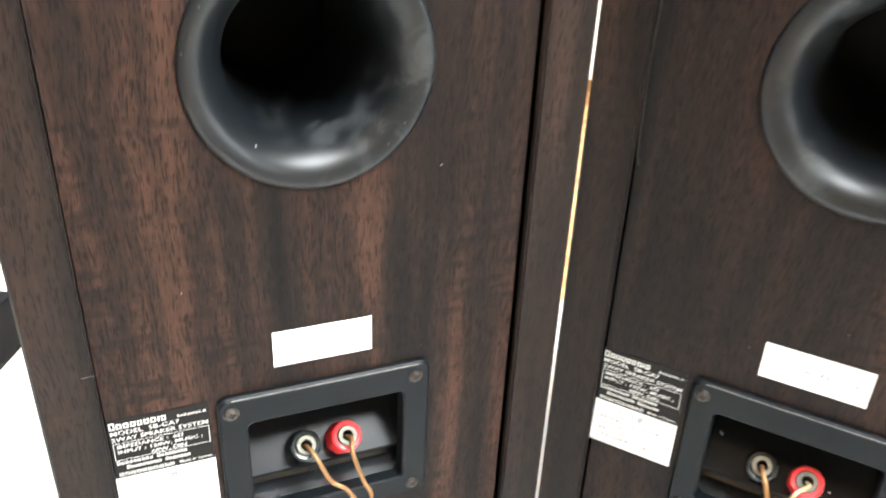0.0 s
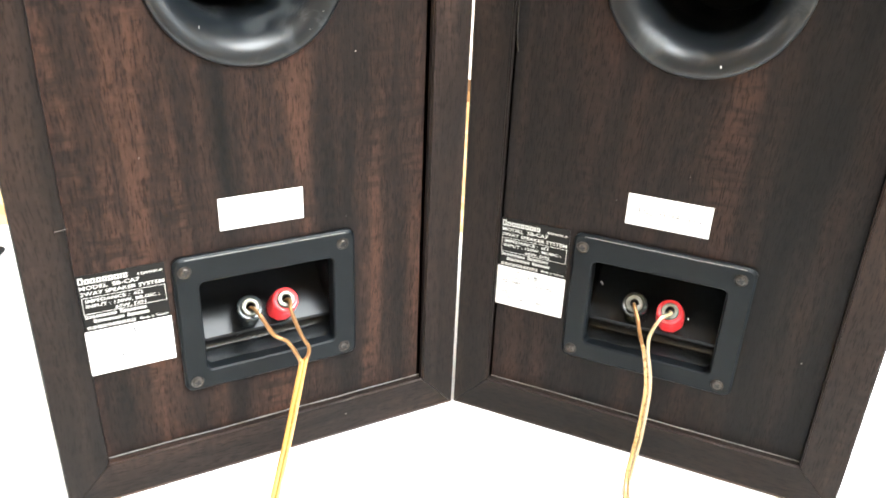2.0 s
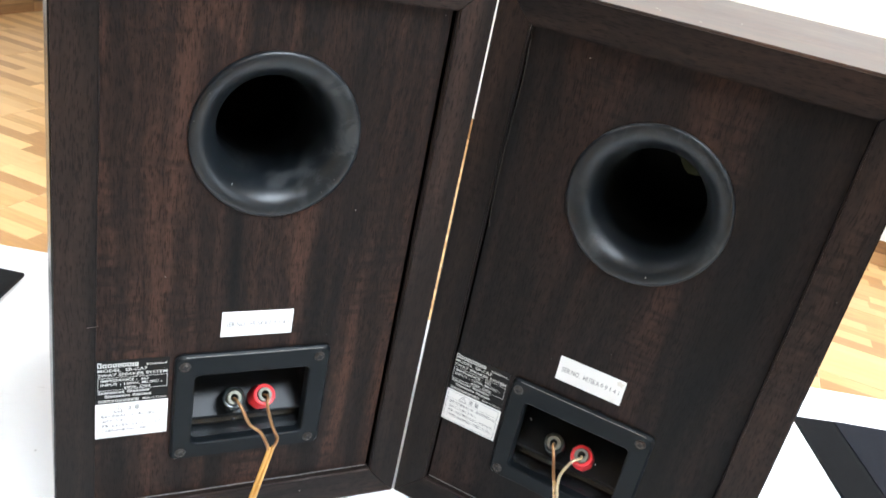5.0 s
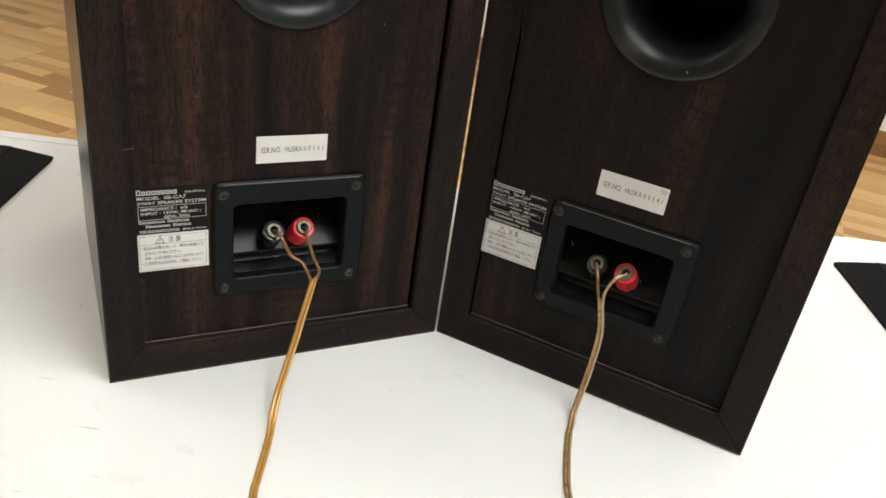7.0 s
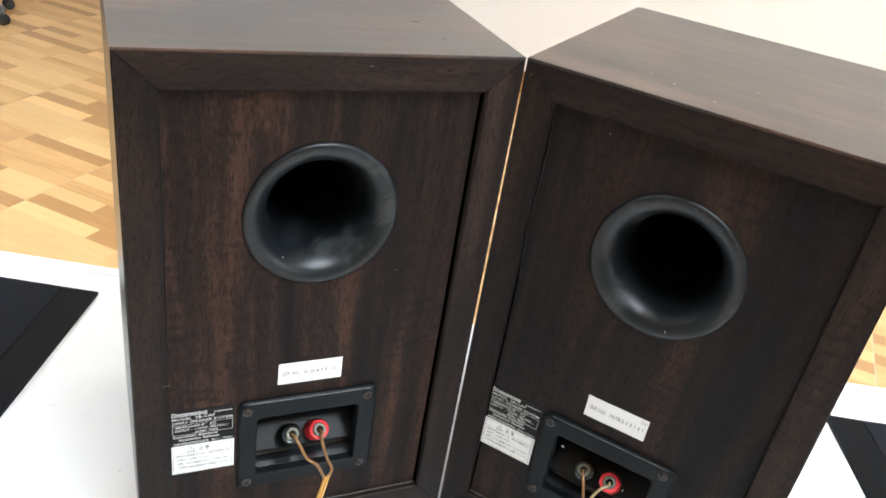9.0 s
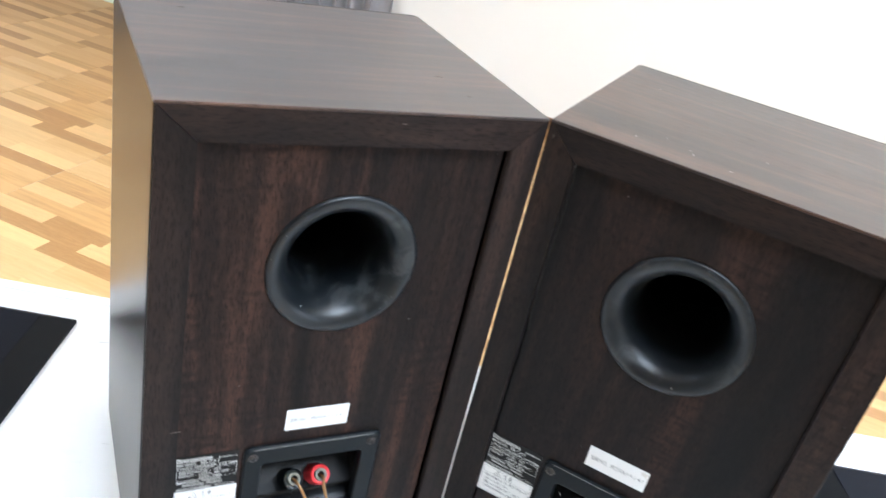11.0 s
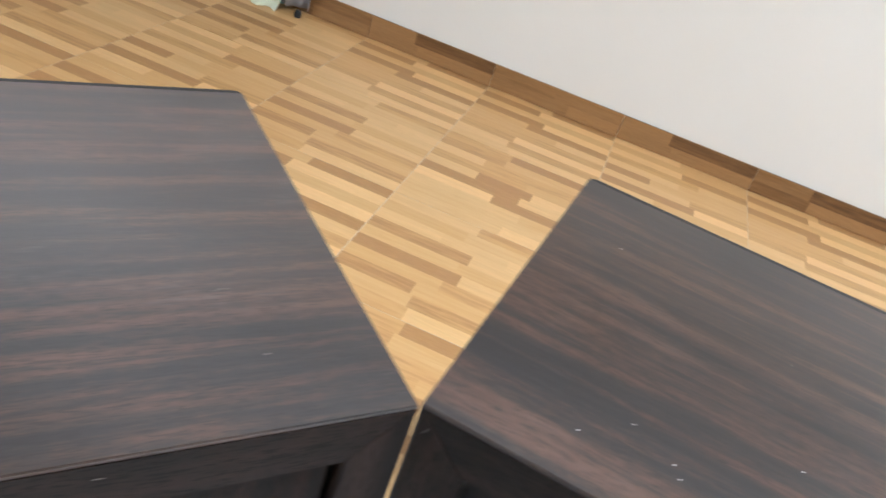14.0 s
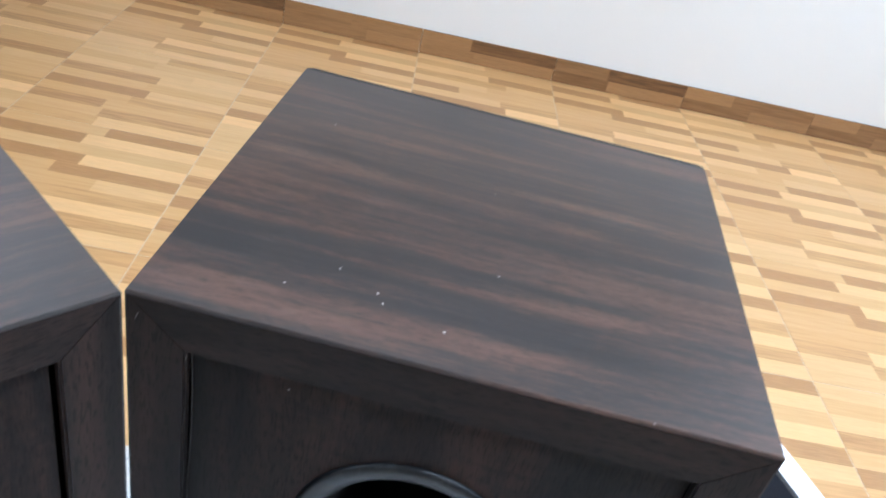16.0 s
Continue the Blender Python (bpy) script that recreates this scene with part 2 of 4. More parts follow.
pad_green = plain("wadding_green", (0.11, 0.14, 0.09), 0.9, vary=0.35, scale=160, bump=0.4)
glue = plain("old_glue", (0.021, 0.018, 0.016), 0.65, vary=0.6, scale=300, Specular_IOR_Level=0.2)
chip_pale = plain("worn_chip", (0.13, 0.11, 0.095), 0.6, vary=0.3, scale=500)
wire_gold = plain("wire_gold", (0.56, 0.295, 0.078), 0.26, 0.30, vary=0.35, scale=220, Coat_Weight=0.6)
wire_dull = plain("wire_dull", (0.40, 0.240, 0.090), 0.28, 0.35, vary=0.35, scale=220, Coat_Weight=0.6)
wire_pale = plain("wire_pale", (0.40, 0.305, 0.175), 0.26, 0.30, vary=0.35, scale=220, Coat_Weight=0.6)
wire_copper = plain("wire_copper", (0.26, 0.135, 0.055), 0.32, 0.6, vary=0.35, scale=300)
# pale colour of dust and seam lines, also painted in for edge highlights
dust_glint_pale = plain("dust_glint_pale", (0.15, 0.145, 0.135), 0.8, vary=0.6, scale=400)
label_stain = plain("label_stain", (0.60, 0.56, 0.50), 0.6, vary=0.25, scale=400)
grille_cloth = plain("grille_cloth", (0.0090, 0.0094, 0.0128), 0.9, vary=0.5, scale=900, bump=0.5, Specular_IOR_Level=0.12)
grille_edge = plain("grille_edge", (0.0042, 0.0042, 0.0050), 0.7, vary=0.3, scale=700, bump=0.3, Specular_IOR_Level=0.2)
badge_metal = plain("badge_metal", (0.55, 0.55, 0.55), 0.3, 0.9)
ceiling_paint = plain("ceiling_paint", (0.78, 0.78, 0.76), 0.9, vary=0.02, scale=8)
frame_white = plain("frame_white", (0.75, 0.75, 0.74), 0.4, vary=0.04)
chair_black = plain("chair_black", (0.020, 0.022, 0.025), 0.42)
chair_grey = plain("chair_grey", (0.10, 0.11, 0.12), 0.45)
leg_grey = plain("leg_grey", (0.55, 0.55, 0.55), 0.4, 0.3)
curtain_grey = plain("curtain_grey", (0.28, 0.28, 0.30), 0.75, vary=0.12, scale=20)
curtain_teal = plain("curtain_teal", (0.10, 0.42, 0.45), 0.8, vary=0.25, scale=30)
curtain_cream = plain("curtain_cream", (0.70, 0.74, 0.58), 0.8, vary=0.15, scale=30)
grout = plain("grout", (0.64, 0.50, 0.34), 0.85, vary=0.15, scale=25)
seam_dark = plain("seam_dark", (0.20, 0.18, 0.18), 0.7)
tile_print = parquet_print("floor_tile_print", 1, (0.67, 0.425, 0.190), (0.60, 0.342, 0.132), (0.415, 0.215, 0.080), 0.05958)
skirting_print = parquet_print("skirting_print", 2, (0.33, 0.180, 0.074), (0.205, 0.104, 0.040), (0.085, 0.040, 0.017), 0.0545)


def dusty_plastic():
    """Satin black plastic with wiped dust."""
    n = Nodes("port_plastic")
    v = n.shifted()
    smear = n.noise(v, 55.0, 4, 0.6, 1.5)
    patch = n.noise(v, 22.0, 2)
    dust_haze = n.math("MULTIPLY", n.band(smear, 0.49, 0.62), n.band(patch, 0.47, 0.60))
    speck = n.node("ShaderNodeTexVoronoi", {"Vector": v, "Scale": 130.0}).outputs["Distance"]
    col = n.mix(n.math("MULTIPLY", dust_haze, 0.5), (0.0050, 0.0064, 0.0078), (0.048, 0.052, 0.053))
    col = n.mix(n.band(speck, 0.05, 0.03, 0.0, 0.5), col, (0.20, 0.20, 0.19))
    n.bump(n.noise(v, 900.0, 2), 0.03, 0.0002)
    return n.done(col, n.math("ADD", 0.36, n.math("MULTIPLY", dust_haze, 0.20)), Specular_IOR_Level=0.33)


horn_plastic = dusty_plastic()


def painted_wall():
    n = Nodes("wall_paint")
    v = n.coords()
    big = n.noise(v, 1.3, 3)
    fine = n.noise(v, 160.0, 3)
    n.bump(fine, 0.12, 0.001)
    return n.done(n.mix(big, (0.76, 0.755, 0.72), (0.80, 0.795, 0.765)), 0.75)


def laminate():
    """White table laminate with faint rubbed marks."""
    n = Nodes("table_laminate")
    v = n.coords()
    smear = n.noise(n.scaled(v, (7, 18, 7)), 1.0, 5, 0.65, 1.2)
    dirt = n.noise(v, 55.0, 4, 0.7)
    mark = n.math("MULTIPLY", n.band(smear, 0.60, 0.74), n.band(dirt, 0.46, 0.64))
    crumb = n.node("ShaderNodeTexVoronoi", {"Vector": v, "Scale": 34.0}).outputs["Distance"]
    mark = n.math("MAXIMUM", mark, n.math("MULTIPLY", n.band(crumb, 0.045, 0.030), n.band(n.noise(v, 9.0, 1), 0.50, 0.53)))
    # short dark scratches, in a few places
    hair = n.noise(n.node("ShaderNodeMapping", {"Vector": v, "Scale": (22, 260, 22), "Rotation": (0, 0, 0.7)}).outputs[0], 1.0, 2, 0.5, 1.0)
    scratch = n.math("MULTIPLY", n.band(hair, 0.70, 0.74), n.band(n.noise(v, 13.0, 2), 0.55, 0.60))
    mark = n.math("MAXIMUM", mark, scratch)
    col = n.mix(n.math("MULTIPLY", mark, 0.5), (0.80, 0.80, 0.785), (0.34, 0.31, 0.28))
    return n.done(col, n.grey(smear, 0.16, 0.30))


wall_paint, table_white = painted_wall(), laminate()

glass = Nodes("window_glass")
glass.bsdf.inputs["Transmission Weight"].default_value = 1.0
window_glass = glass.done((0.97, 0.98, 0.98), 0.0)
lit = Nodes("lamp_diffuser")
lit.bsdf.inputs["Emission Strength"].default_value = 20.0
lamp_diffuser = lit.done((0.8, 0.8, 0.8), 0.5, Emission_Color=(0.86, 0.94, 1.0))


# ---- mesh helpers ----
def part(name, bm, material, parent=None, label="", smooth=False):
    """Links a bmesh as one mesh object, under a thing or a part."""
    me = bpy.data.meshes.new(name)
    bmesh.ops.recalc_face_normals(bm, faces=bm.faces)
    for f in bm.faces:
        f.smooth = smooth
    bm.to_mesh(me)
    bm.free()
    for m in (material if isinstance(material, (list, tuple)) else [material]):
        me.materials.append(m)
    ob = new(name, me)
    ob.parent = parent
    return tagged(ob, label)


def empty(name, m=None):
    ob = new(name)
    ob.empty_display_size = 0.05
    if m is not None:
        ob.matrix_world = m
    return ob


def box(lo, hi, bevel=0.0, segments=2, bm=None):
    out = bm or bmesh.new()
    made = bmesh.ops.create_cube(out, size=1.0)["verts"]
    for v in made:
        v.co = Vector([lo[i] + (v.co[i] + 0.5) * (hi[i] - lo[i]) for i in range(3)])
    if bevel:
        edges = list({e for v in made for e in v.link_edges})
        bmesh.ops.bevel(out, geom=edges, offset=bevel, segments=segments, affect="EDGES", profile=0.5)
    return out


def prism(points, lo, hi, axis, bm=None):
    """Extrudes a closed outline (2D points) along an axis; the outline's axes are the other two, in order."""
    out = bm or bmesh.new()

    def at(p, h):
        q = list(p)
        q.insert(axis, h)
        return Vector(q)
    a = [out.verts.new(at(p, lo)) for p in points]
    b = [out.verts.new(at(p, hi)) for p in points]
    out.faces.new(a)
    out.faces.new(list(reversed(b)))
    for i in range(len(points)):
        j = (i + 1) % len(points)
        out.faces.new((a[i], b[i], b[j], a[j]))
    return out


def round_rect(x0, y0, x1, y1, r, n=5):
    pts = []
    for cx, cy, a0 in ((x1 - r, y1 - r, 0), (x0 + r, y1 - r, 90), (x0 + r, y0 + r, 180), (x1 - r, y0 + r, 270)):
        for k in range(n + 1):
            a = radians(a0 + 90 * k / n)
            pts.append((cx + r * math.cos(a), cy + r * math.sin(a)))
    return pts


def lathe(profile, centre, segments=48, bm=None, closed=False, slots=None):
    """Turns (radius, depth) pairs about a line along y through centre (x, z)."""
    out = bm or bmesh.new()
    rings = []
    for r, d in profile:
        ring = []
        for k in range(segments):
            a = 2 * math.pi * k / segments
            ring.append(out.verts.new((centre[0] + r * math.cos(a), d, centre[1] + r * math.sin(a))))
        rings.append(ring)
    for i, (a, b) in enumerate(zip(rings, rings[1:])):
        for k in range(segments):
            j = (k + 1) % segments
            f = out.faces.new((a[k], a[j], b[j], b[k]))
            if slots:
                f.material_index = slots[i]
    if closed:
        f = out.faces.new(rings[-1])
        if slots:
            f.material_index = slots[-1]
    return out


def turned(profile, m, segments=16):
    """Turns (radius, height) pairs about z, then moves the mesh by m; both ends closed."""
    out = bmesh.new()
    rings = [[out.verts.new((r * math.cos(2 * math.pi * k / segments), r * math.sin(2 * math.pi * k / segments), h)) for k in range(segments)] for r, h in profile]
    for a, b in zip(rings, rings[1:]):
        for k in range(segments):
            j = (k + 1) % segments
            out.faces.new((a[k], a[j], b[j], b[k]))
    out.faces.new(rings[0])
    out.faces.new(rings[-1])
    bmesh.ops.transform(out, matrix=m, verts=out.verts)
    return out


def tube(points, radius, bm=None, sides=8, steps=6):
    """A round cord along a smooth line through the points."""
    out = bm or bmesh.new()
    p = [Vector(q) for q in points]
    p = [p[0] * 2 - p[1]] + p + [p[-1] * 2 - p[-2]]
    line = []
    for i in range(1, len(p) - 2):
        for k in range(steps):
            t = k / steps
            a, b, c, d = p[i - 1:i + 3]
            line.append(0.5 * (2 * b + (c - a) * t + (2 * a - 5 * b + 4 * c - d) * t * t + (3 * b - a - 3 * c + d) * t ** 3))
    line.append(p[-2])
    side = Vector((1, 0, 0))
    rings = []
    for i, q in enumerate(line):
        way = (line[min(i + 1, len(line) - 1)] - line[max(i - 1, 0)]).normalized()
        side = (side - way * side.dot(way)).normalized()
        up = way.cross(side)
        rings.append([out.verts.new(q + radius * (side * math.cos(2 * math.pi * k / sides) + up * math.sin(2 * math.pi * k / sides))) for k in range(sides)])
    for a, b in zip(rings, rings[1:]):
        for k in range(sides):
            j = (k + 1) % sides
            out.faces.new((a[k], a[j], b[j], b[k]))
    out.faces.new(rings[0])
    out.faces.new(rings[-1])
    return out


def letters(bm, text, x, z, height, width, depth, weight=0.010):
    """Adds a line of raised print to bm, facing -y: left x, base line z, capital height and full width."""
    cu = bpy.data.curves.new("line", "FONT")
    cu.body, cu.size, cu.resolution_u, cu.offset = text, 1.0, 2, weight
    ob = new("line", cu)
    bpy.context.view_layer.update()
    me = bpy.data.meshes.new_from_object(ob.evaluated_get(bpy.context.evaluated_depsgraph_get()))
    xs = [v.co.x for v in me.vertices] or [0, 1]
    sx, sy = width / max(max(xs) - min(xs), 1e-6), height / 0.72
    x_min = min(xs)
    for v in me.vertices:
        v.co = ((v.co.x - x_min) * sx + x, depth, v.co.y * sy + z)
    bm.from_mesh(me)
    bpy.data.objects.remove(ob)
    bpy.data.curves.remove(cu)
    bpy.data.meshes.remove(me)


def bar(bm, x0, x1, z0, z1, depth):
    bm.faces.new([bm.verts.new(q) for q in ((x0, depth, z0), (x1, depth, z0), (x1, depth, z1), (x0, depth, z1))])


def outline(bm, x0, x1, z0, z1, t, depth):
    bar(bm, x0, x1, z0, z0 + t, depth)
    bar(bm, x0, x1, z1 - t, z1, depth)
    bar(bm, x0, x0 + t, z0 + t, z1 - t, depth)
    bar(bm, x1 - t, x1, z0 + t, z1 - t, depth)


# ---- room ----
def wall(name, lo, hi, hole=None):
    """A wall slab in room coordinates; hole: y0, y1, z0, z1 of an opening through an x wall."""
    bm = bmesh.new()
    if hole is None:
        box(lo, hi, bm=bm)
    else:
        y0, y1, z0, z1 = hole
        box(lo, (hi[0], y0, hi[2]), bm=bm)
        box((lo[0], y1, lo[2]), hi, bm=bm)
        box((lo[0], y0, lo[2]), (hi[0], y1, z0), bm=bm)
        box((lo[0], y0, z1), (hi[0], y1, hi[2]), bm=bm)
    ob = part(name, bm, wall_paint)
    ob.matrix_world = ROOM
    return tagged(ob, "plain off-white painted wall of the room", "wall", kind="structure")


T = 0.15
wall_north = wall("wall_north", (X0 - T, 0, FLOOR - 0.05), (X1 + T, T, CEIL + 0.1))
wall_west = wall("wall_west", (X0 - T, Y0 - T, FLOOR - 0.05), (X0, 0, CEIL + 0.1))
wall_east = wall("wall_east", (X1, Y0 - T, FLOOR - 0.05), (X1 + T, 0, CEIL + 0.1), WIN)
wall_south = wall("wall_south", (X0, Y0 - T, FLOOR - 0.05), (X1, Y0, CEIL + 0.1))
ceiling = part("ceiling", box((X0, Y0, CEIL), (X1, 0, CEIL + 0.1)), ceiling_paint)
ceiling.matrix_world = ROOM
tagged(ceiling, "plain white painted ceiling over the room", "ceiling", kind="structure")
floor = part("floor", box((X0, Y0, FLOOR - 0.05), (X1, 0, FLOOR - 0.0012)), grout)
floor.matrix_world = ROOM
tagged(floor, "floor of glossy tiles printed like light oak parquet", "floor", kind="structure")


def window(y0, y1, z0, z1):
    root = empty("window_1", ROOM)
    x = X1 + 0.06
    bm = bmesh.new()
    for lo, hi in (((x, y0, z0), (x + 0.06, y0 + 0.05, z1)), ((x, y1 - 0.05, z0), (x + 0.06, y1, z1)),
                   ((x, y0 + 0.05, z0), (x + 0.06, y1 - 0.05, z0 + 0.05)), ((x, y0 + 0.05, z1 - 0.05), (x + 0.06, y1 - 0.05, z1))):
        box(lo, hi, bm=bm)
    ym = (y0 + y1) / 2
    box((x, ym - 0.03, z0 + 0.05), (x + 0.06, ym + 0.03, z1 - 0.05), bm=bm)
    part("window_frame", bm, frame_white, root)
    for a, b in ((y0 + 0.05, ym - 0.03), (ym + 0.03, y1 - 0.05)):
        pane = part("pane", box((x + 0.025, a, z0 + 0.05), (x + 0.031, b, z1 - 0.05)), window_glass, root)
        pane.visible_shadow = False
    part("window_sill", box((X1 - 0.03, y0 - 0.03, z0 - 0.03), (X1 - 0.002, y1 + 0.03, z0 - 0.002), 0.004), frame_white, root)
    return tagged(root, "wide white framed window with two clear panes", "window", kind="structure")


window(*WIN)


def ceiling_light(x, y, depth):
    root = empty("ceiling_light", ROOM @ pose(x, y, CEIL))
    bm = bmesh.new()
    d = depth / 2
    for lo, hi in (((-0.62, -d - 0.02, -0.05), (-0.60, d + 0.02, 0)), ((0.60, -d - 0.02, -0.05), (0.62, d + 0.02, 0)), ((-0.60, -d - 0.02, -0.05), (0.60, -d, 0)), ((-0.60, d, -0.05), (0.60, d + 0.02, 0))):
        box(lo, hi, bm=bm)
    part("housing", bm, frame_white, root)
    part("diffuser", box((-0.598, -d + 0.002, -0.042), (0.598, d - 0.002, -0.03)), lamp_diffuser, root)
    return tagged(root, "lit rectangular white panel lamp added on the unseen ceiling", "lamp", "ceiling lamps")


for spot in PANEL_LIGHTS:
    ceiling_light(*spot)


# ---- table ----
def table():
    root = empty("table", TABLE)
    x0, x1, y0, y1 = -1.05, 0.614, -0.52, 0.252
    lip = 0.0135
    part("tabletop", box((x0, y0, -0.025), (x1, y1 - lip - 0.0006, 0), 0.0012), table_white, root)
    part("edge_strip", box((x0, y1 - lip, -0.025), (x1, y1, 0.0), 0.0012), table_white, root)
    part("edge_joint", box((x0 + 0.002, y1 - lip - 0.0012, -0.024), (x1 - 0.002, y1 - lip + 0.0006, -0.0010)), seam_dark, root)
    for lx in (x0 + 0.05, x1 - 0.09):
        for ly in (y0 + 0.05, y1 - 0.09):
            part("leg", box((lx, ly, FLOOR), (lx + 0.04, ly + 0.04, -0.0255), 0.003), leg_grey, root)
    for ly in (y0 + 0.06, y1 - 0.08):
        part("apron", box((x0 + 0.092, ly, -0.075), (x1 - 0.092, ly + 0.02, -0.0255), 0.001), leg_grey, root)
    for lx in (x0 + 0.06, x1 - 0.08):
        part("apron", box((lx, y0 + 0.092, -0.075), (lx + 0.02, y1 - 0.092, -0.0255), 0.001), leg_grey, root)
    return tagged(root, "white laminate table with a straight edge strip", "table")


table()


# ---- loudspeakers ----
PORT = (0.1095, 0.2662)
CUP = (0.0637, 0.0540, 0.1577, 0.1309)
HOLE = (0.0755, 0.0655, 0.1452, 0.1165)
POSTS = ((0.1002, 0.0957), (0.1192, 0.0960))
RAIL = 0.0213


def back_board(parent, gap_l, gap_r, mat):
    """The back panel, cut out for the port and the terminal cup."""
    bm = bmesh.new()
    x0, x1, z0, z1 = RAIL + gap_l, W - RAIL - gap_r, 0.0215, H - RAIL + 0.002
    loops = [[(x0, z0), (x1, z0), (x1, z1), (x0, z1)],
             [(PORT[0] + 0.042 * math.cos(2 * math.pi * k / 40), PORT[1] + 0.042 * math.sin(2 * math.pi * k / 40)) for k in range(40)],
             [(HOLE[0] - 0.002, HOLE[1] - 0.002), (HOLE[2] + 0.002, HOLE[1] - 0.002), (HOLE[2] + 0.002, HOLE[3] + 0.002), (HOLE[0] - 0.002, HOLE[3] + 0.002)]]
    edges = []
    for lp in loops:
        vs = [bm.verts.new((x, REC, z)) for x, z in lp]
        edges += [bm.edges.new((vs[i], vs[(i + 1) % len(vs)])) for i in range(len(vs))]
    bmesh.ops.triangle_fill(bm, use_beauty=True, edges=edges)
    geom = bmesh.ops.extrude_face_region(bm, geom=list(bm.faces))["geom"]
    for v in geom:
        if isinstance(v, bmesh.types.BMVert):
            v.co.y += 0.008
    return part("back_panel", bm, mat, parent)


def mitred_rail(parent, quad, mat, edge_glint=False):
    """One board of the frame round the back panel; quad: its outline seen from behind."""
    bm = prism(quad, 0.0, 0.004, 1)
    inner = [e for e in bm.edges if all(v.co.y < 0.001 and 0.01 < v.co.x < W - 0.01 and 0.01 < v.co.z < H - 0.01 for v in e.verts)]
    made = bmesh.ops.bevel(bm, geom=inner, offset=0.0009, segments=2, affect="EDGES")["faces"]
    # the bevel takes the painted edge highlight where asked for
    for f in made:
        f.material_index = int(edge_glint)
    return part("frame_rail", bm, [mat, rail_edge], parent)


def bass_port(parent):
    r = REC
    prof = [(0.0420, r + 0.006), (0.0464, r + 0.0003), (0.0462, r - 0.0009), (0.0455, r - 0.0017), (0.0444, r - 0.0021), (0.0430, r - 0.0021)]
    for k in range(1, 13):                     # flare, a quarter of an ellipse down into the tube
        a = radians(90 * k / 12)
        prof.append((0.0430 - 0.0142 * math.sin(a), r - 0.0021 + 0.0260 * (1 - math.cos(a))))
    prof += [(0.0284, r + 0.040), (0.0282, r + 0.095), (0.0300, r + 0.095), (0.0310, r + 0.03), (0.0360, r + 0.013)]
    return part("bass_port", lathe(prof, PORT, 72), horn_plastic, parent, "black moulded plastic flared bass port", smooth=True)


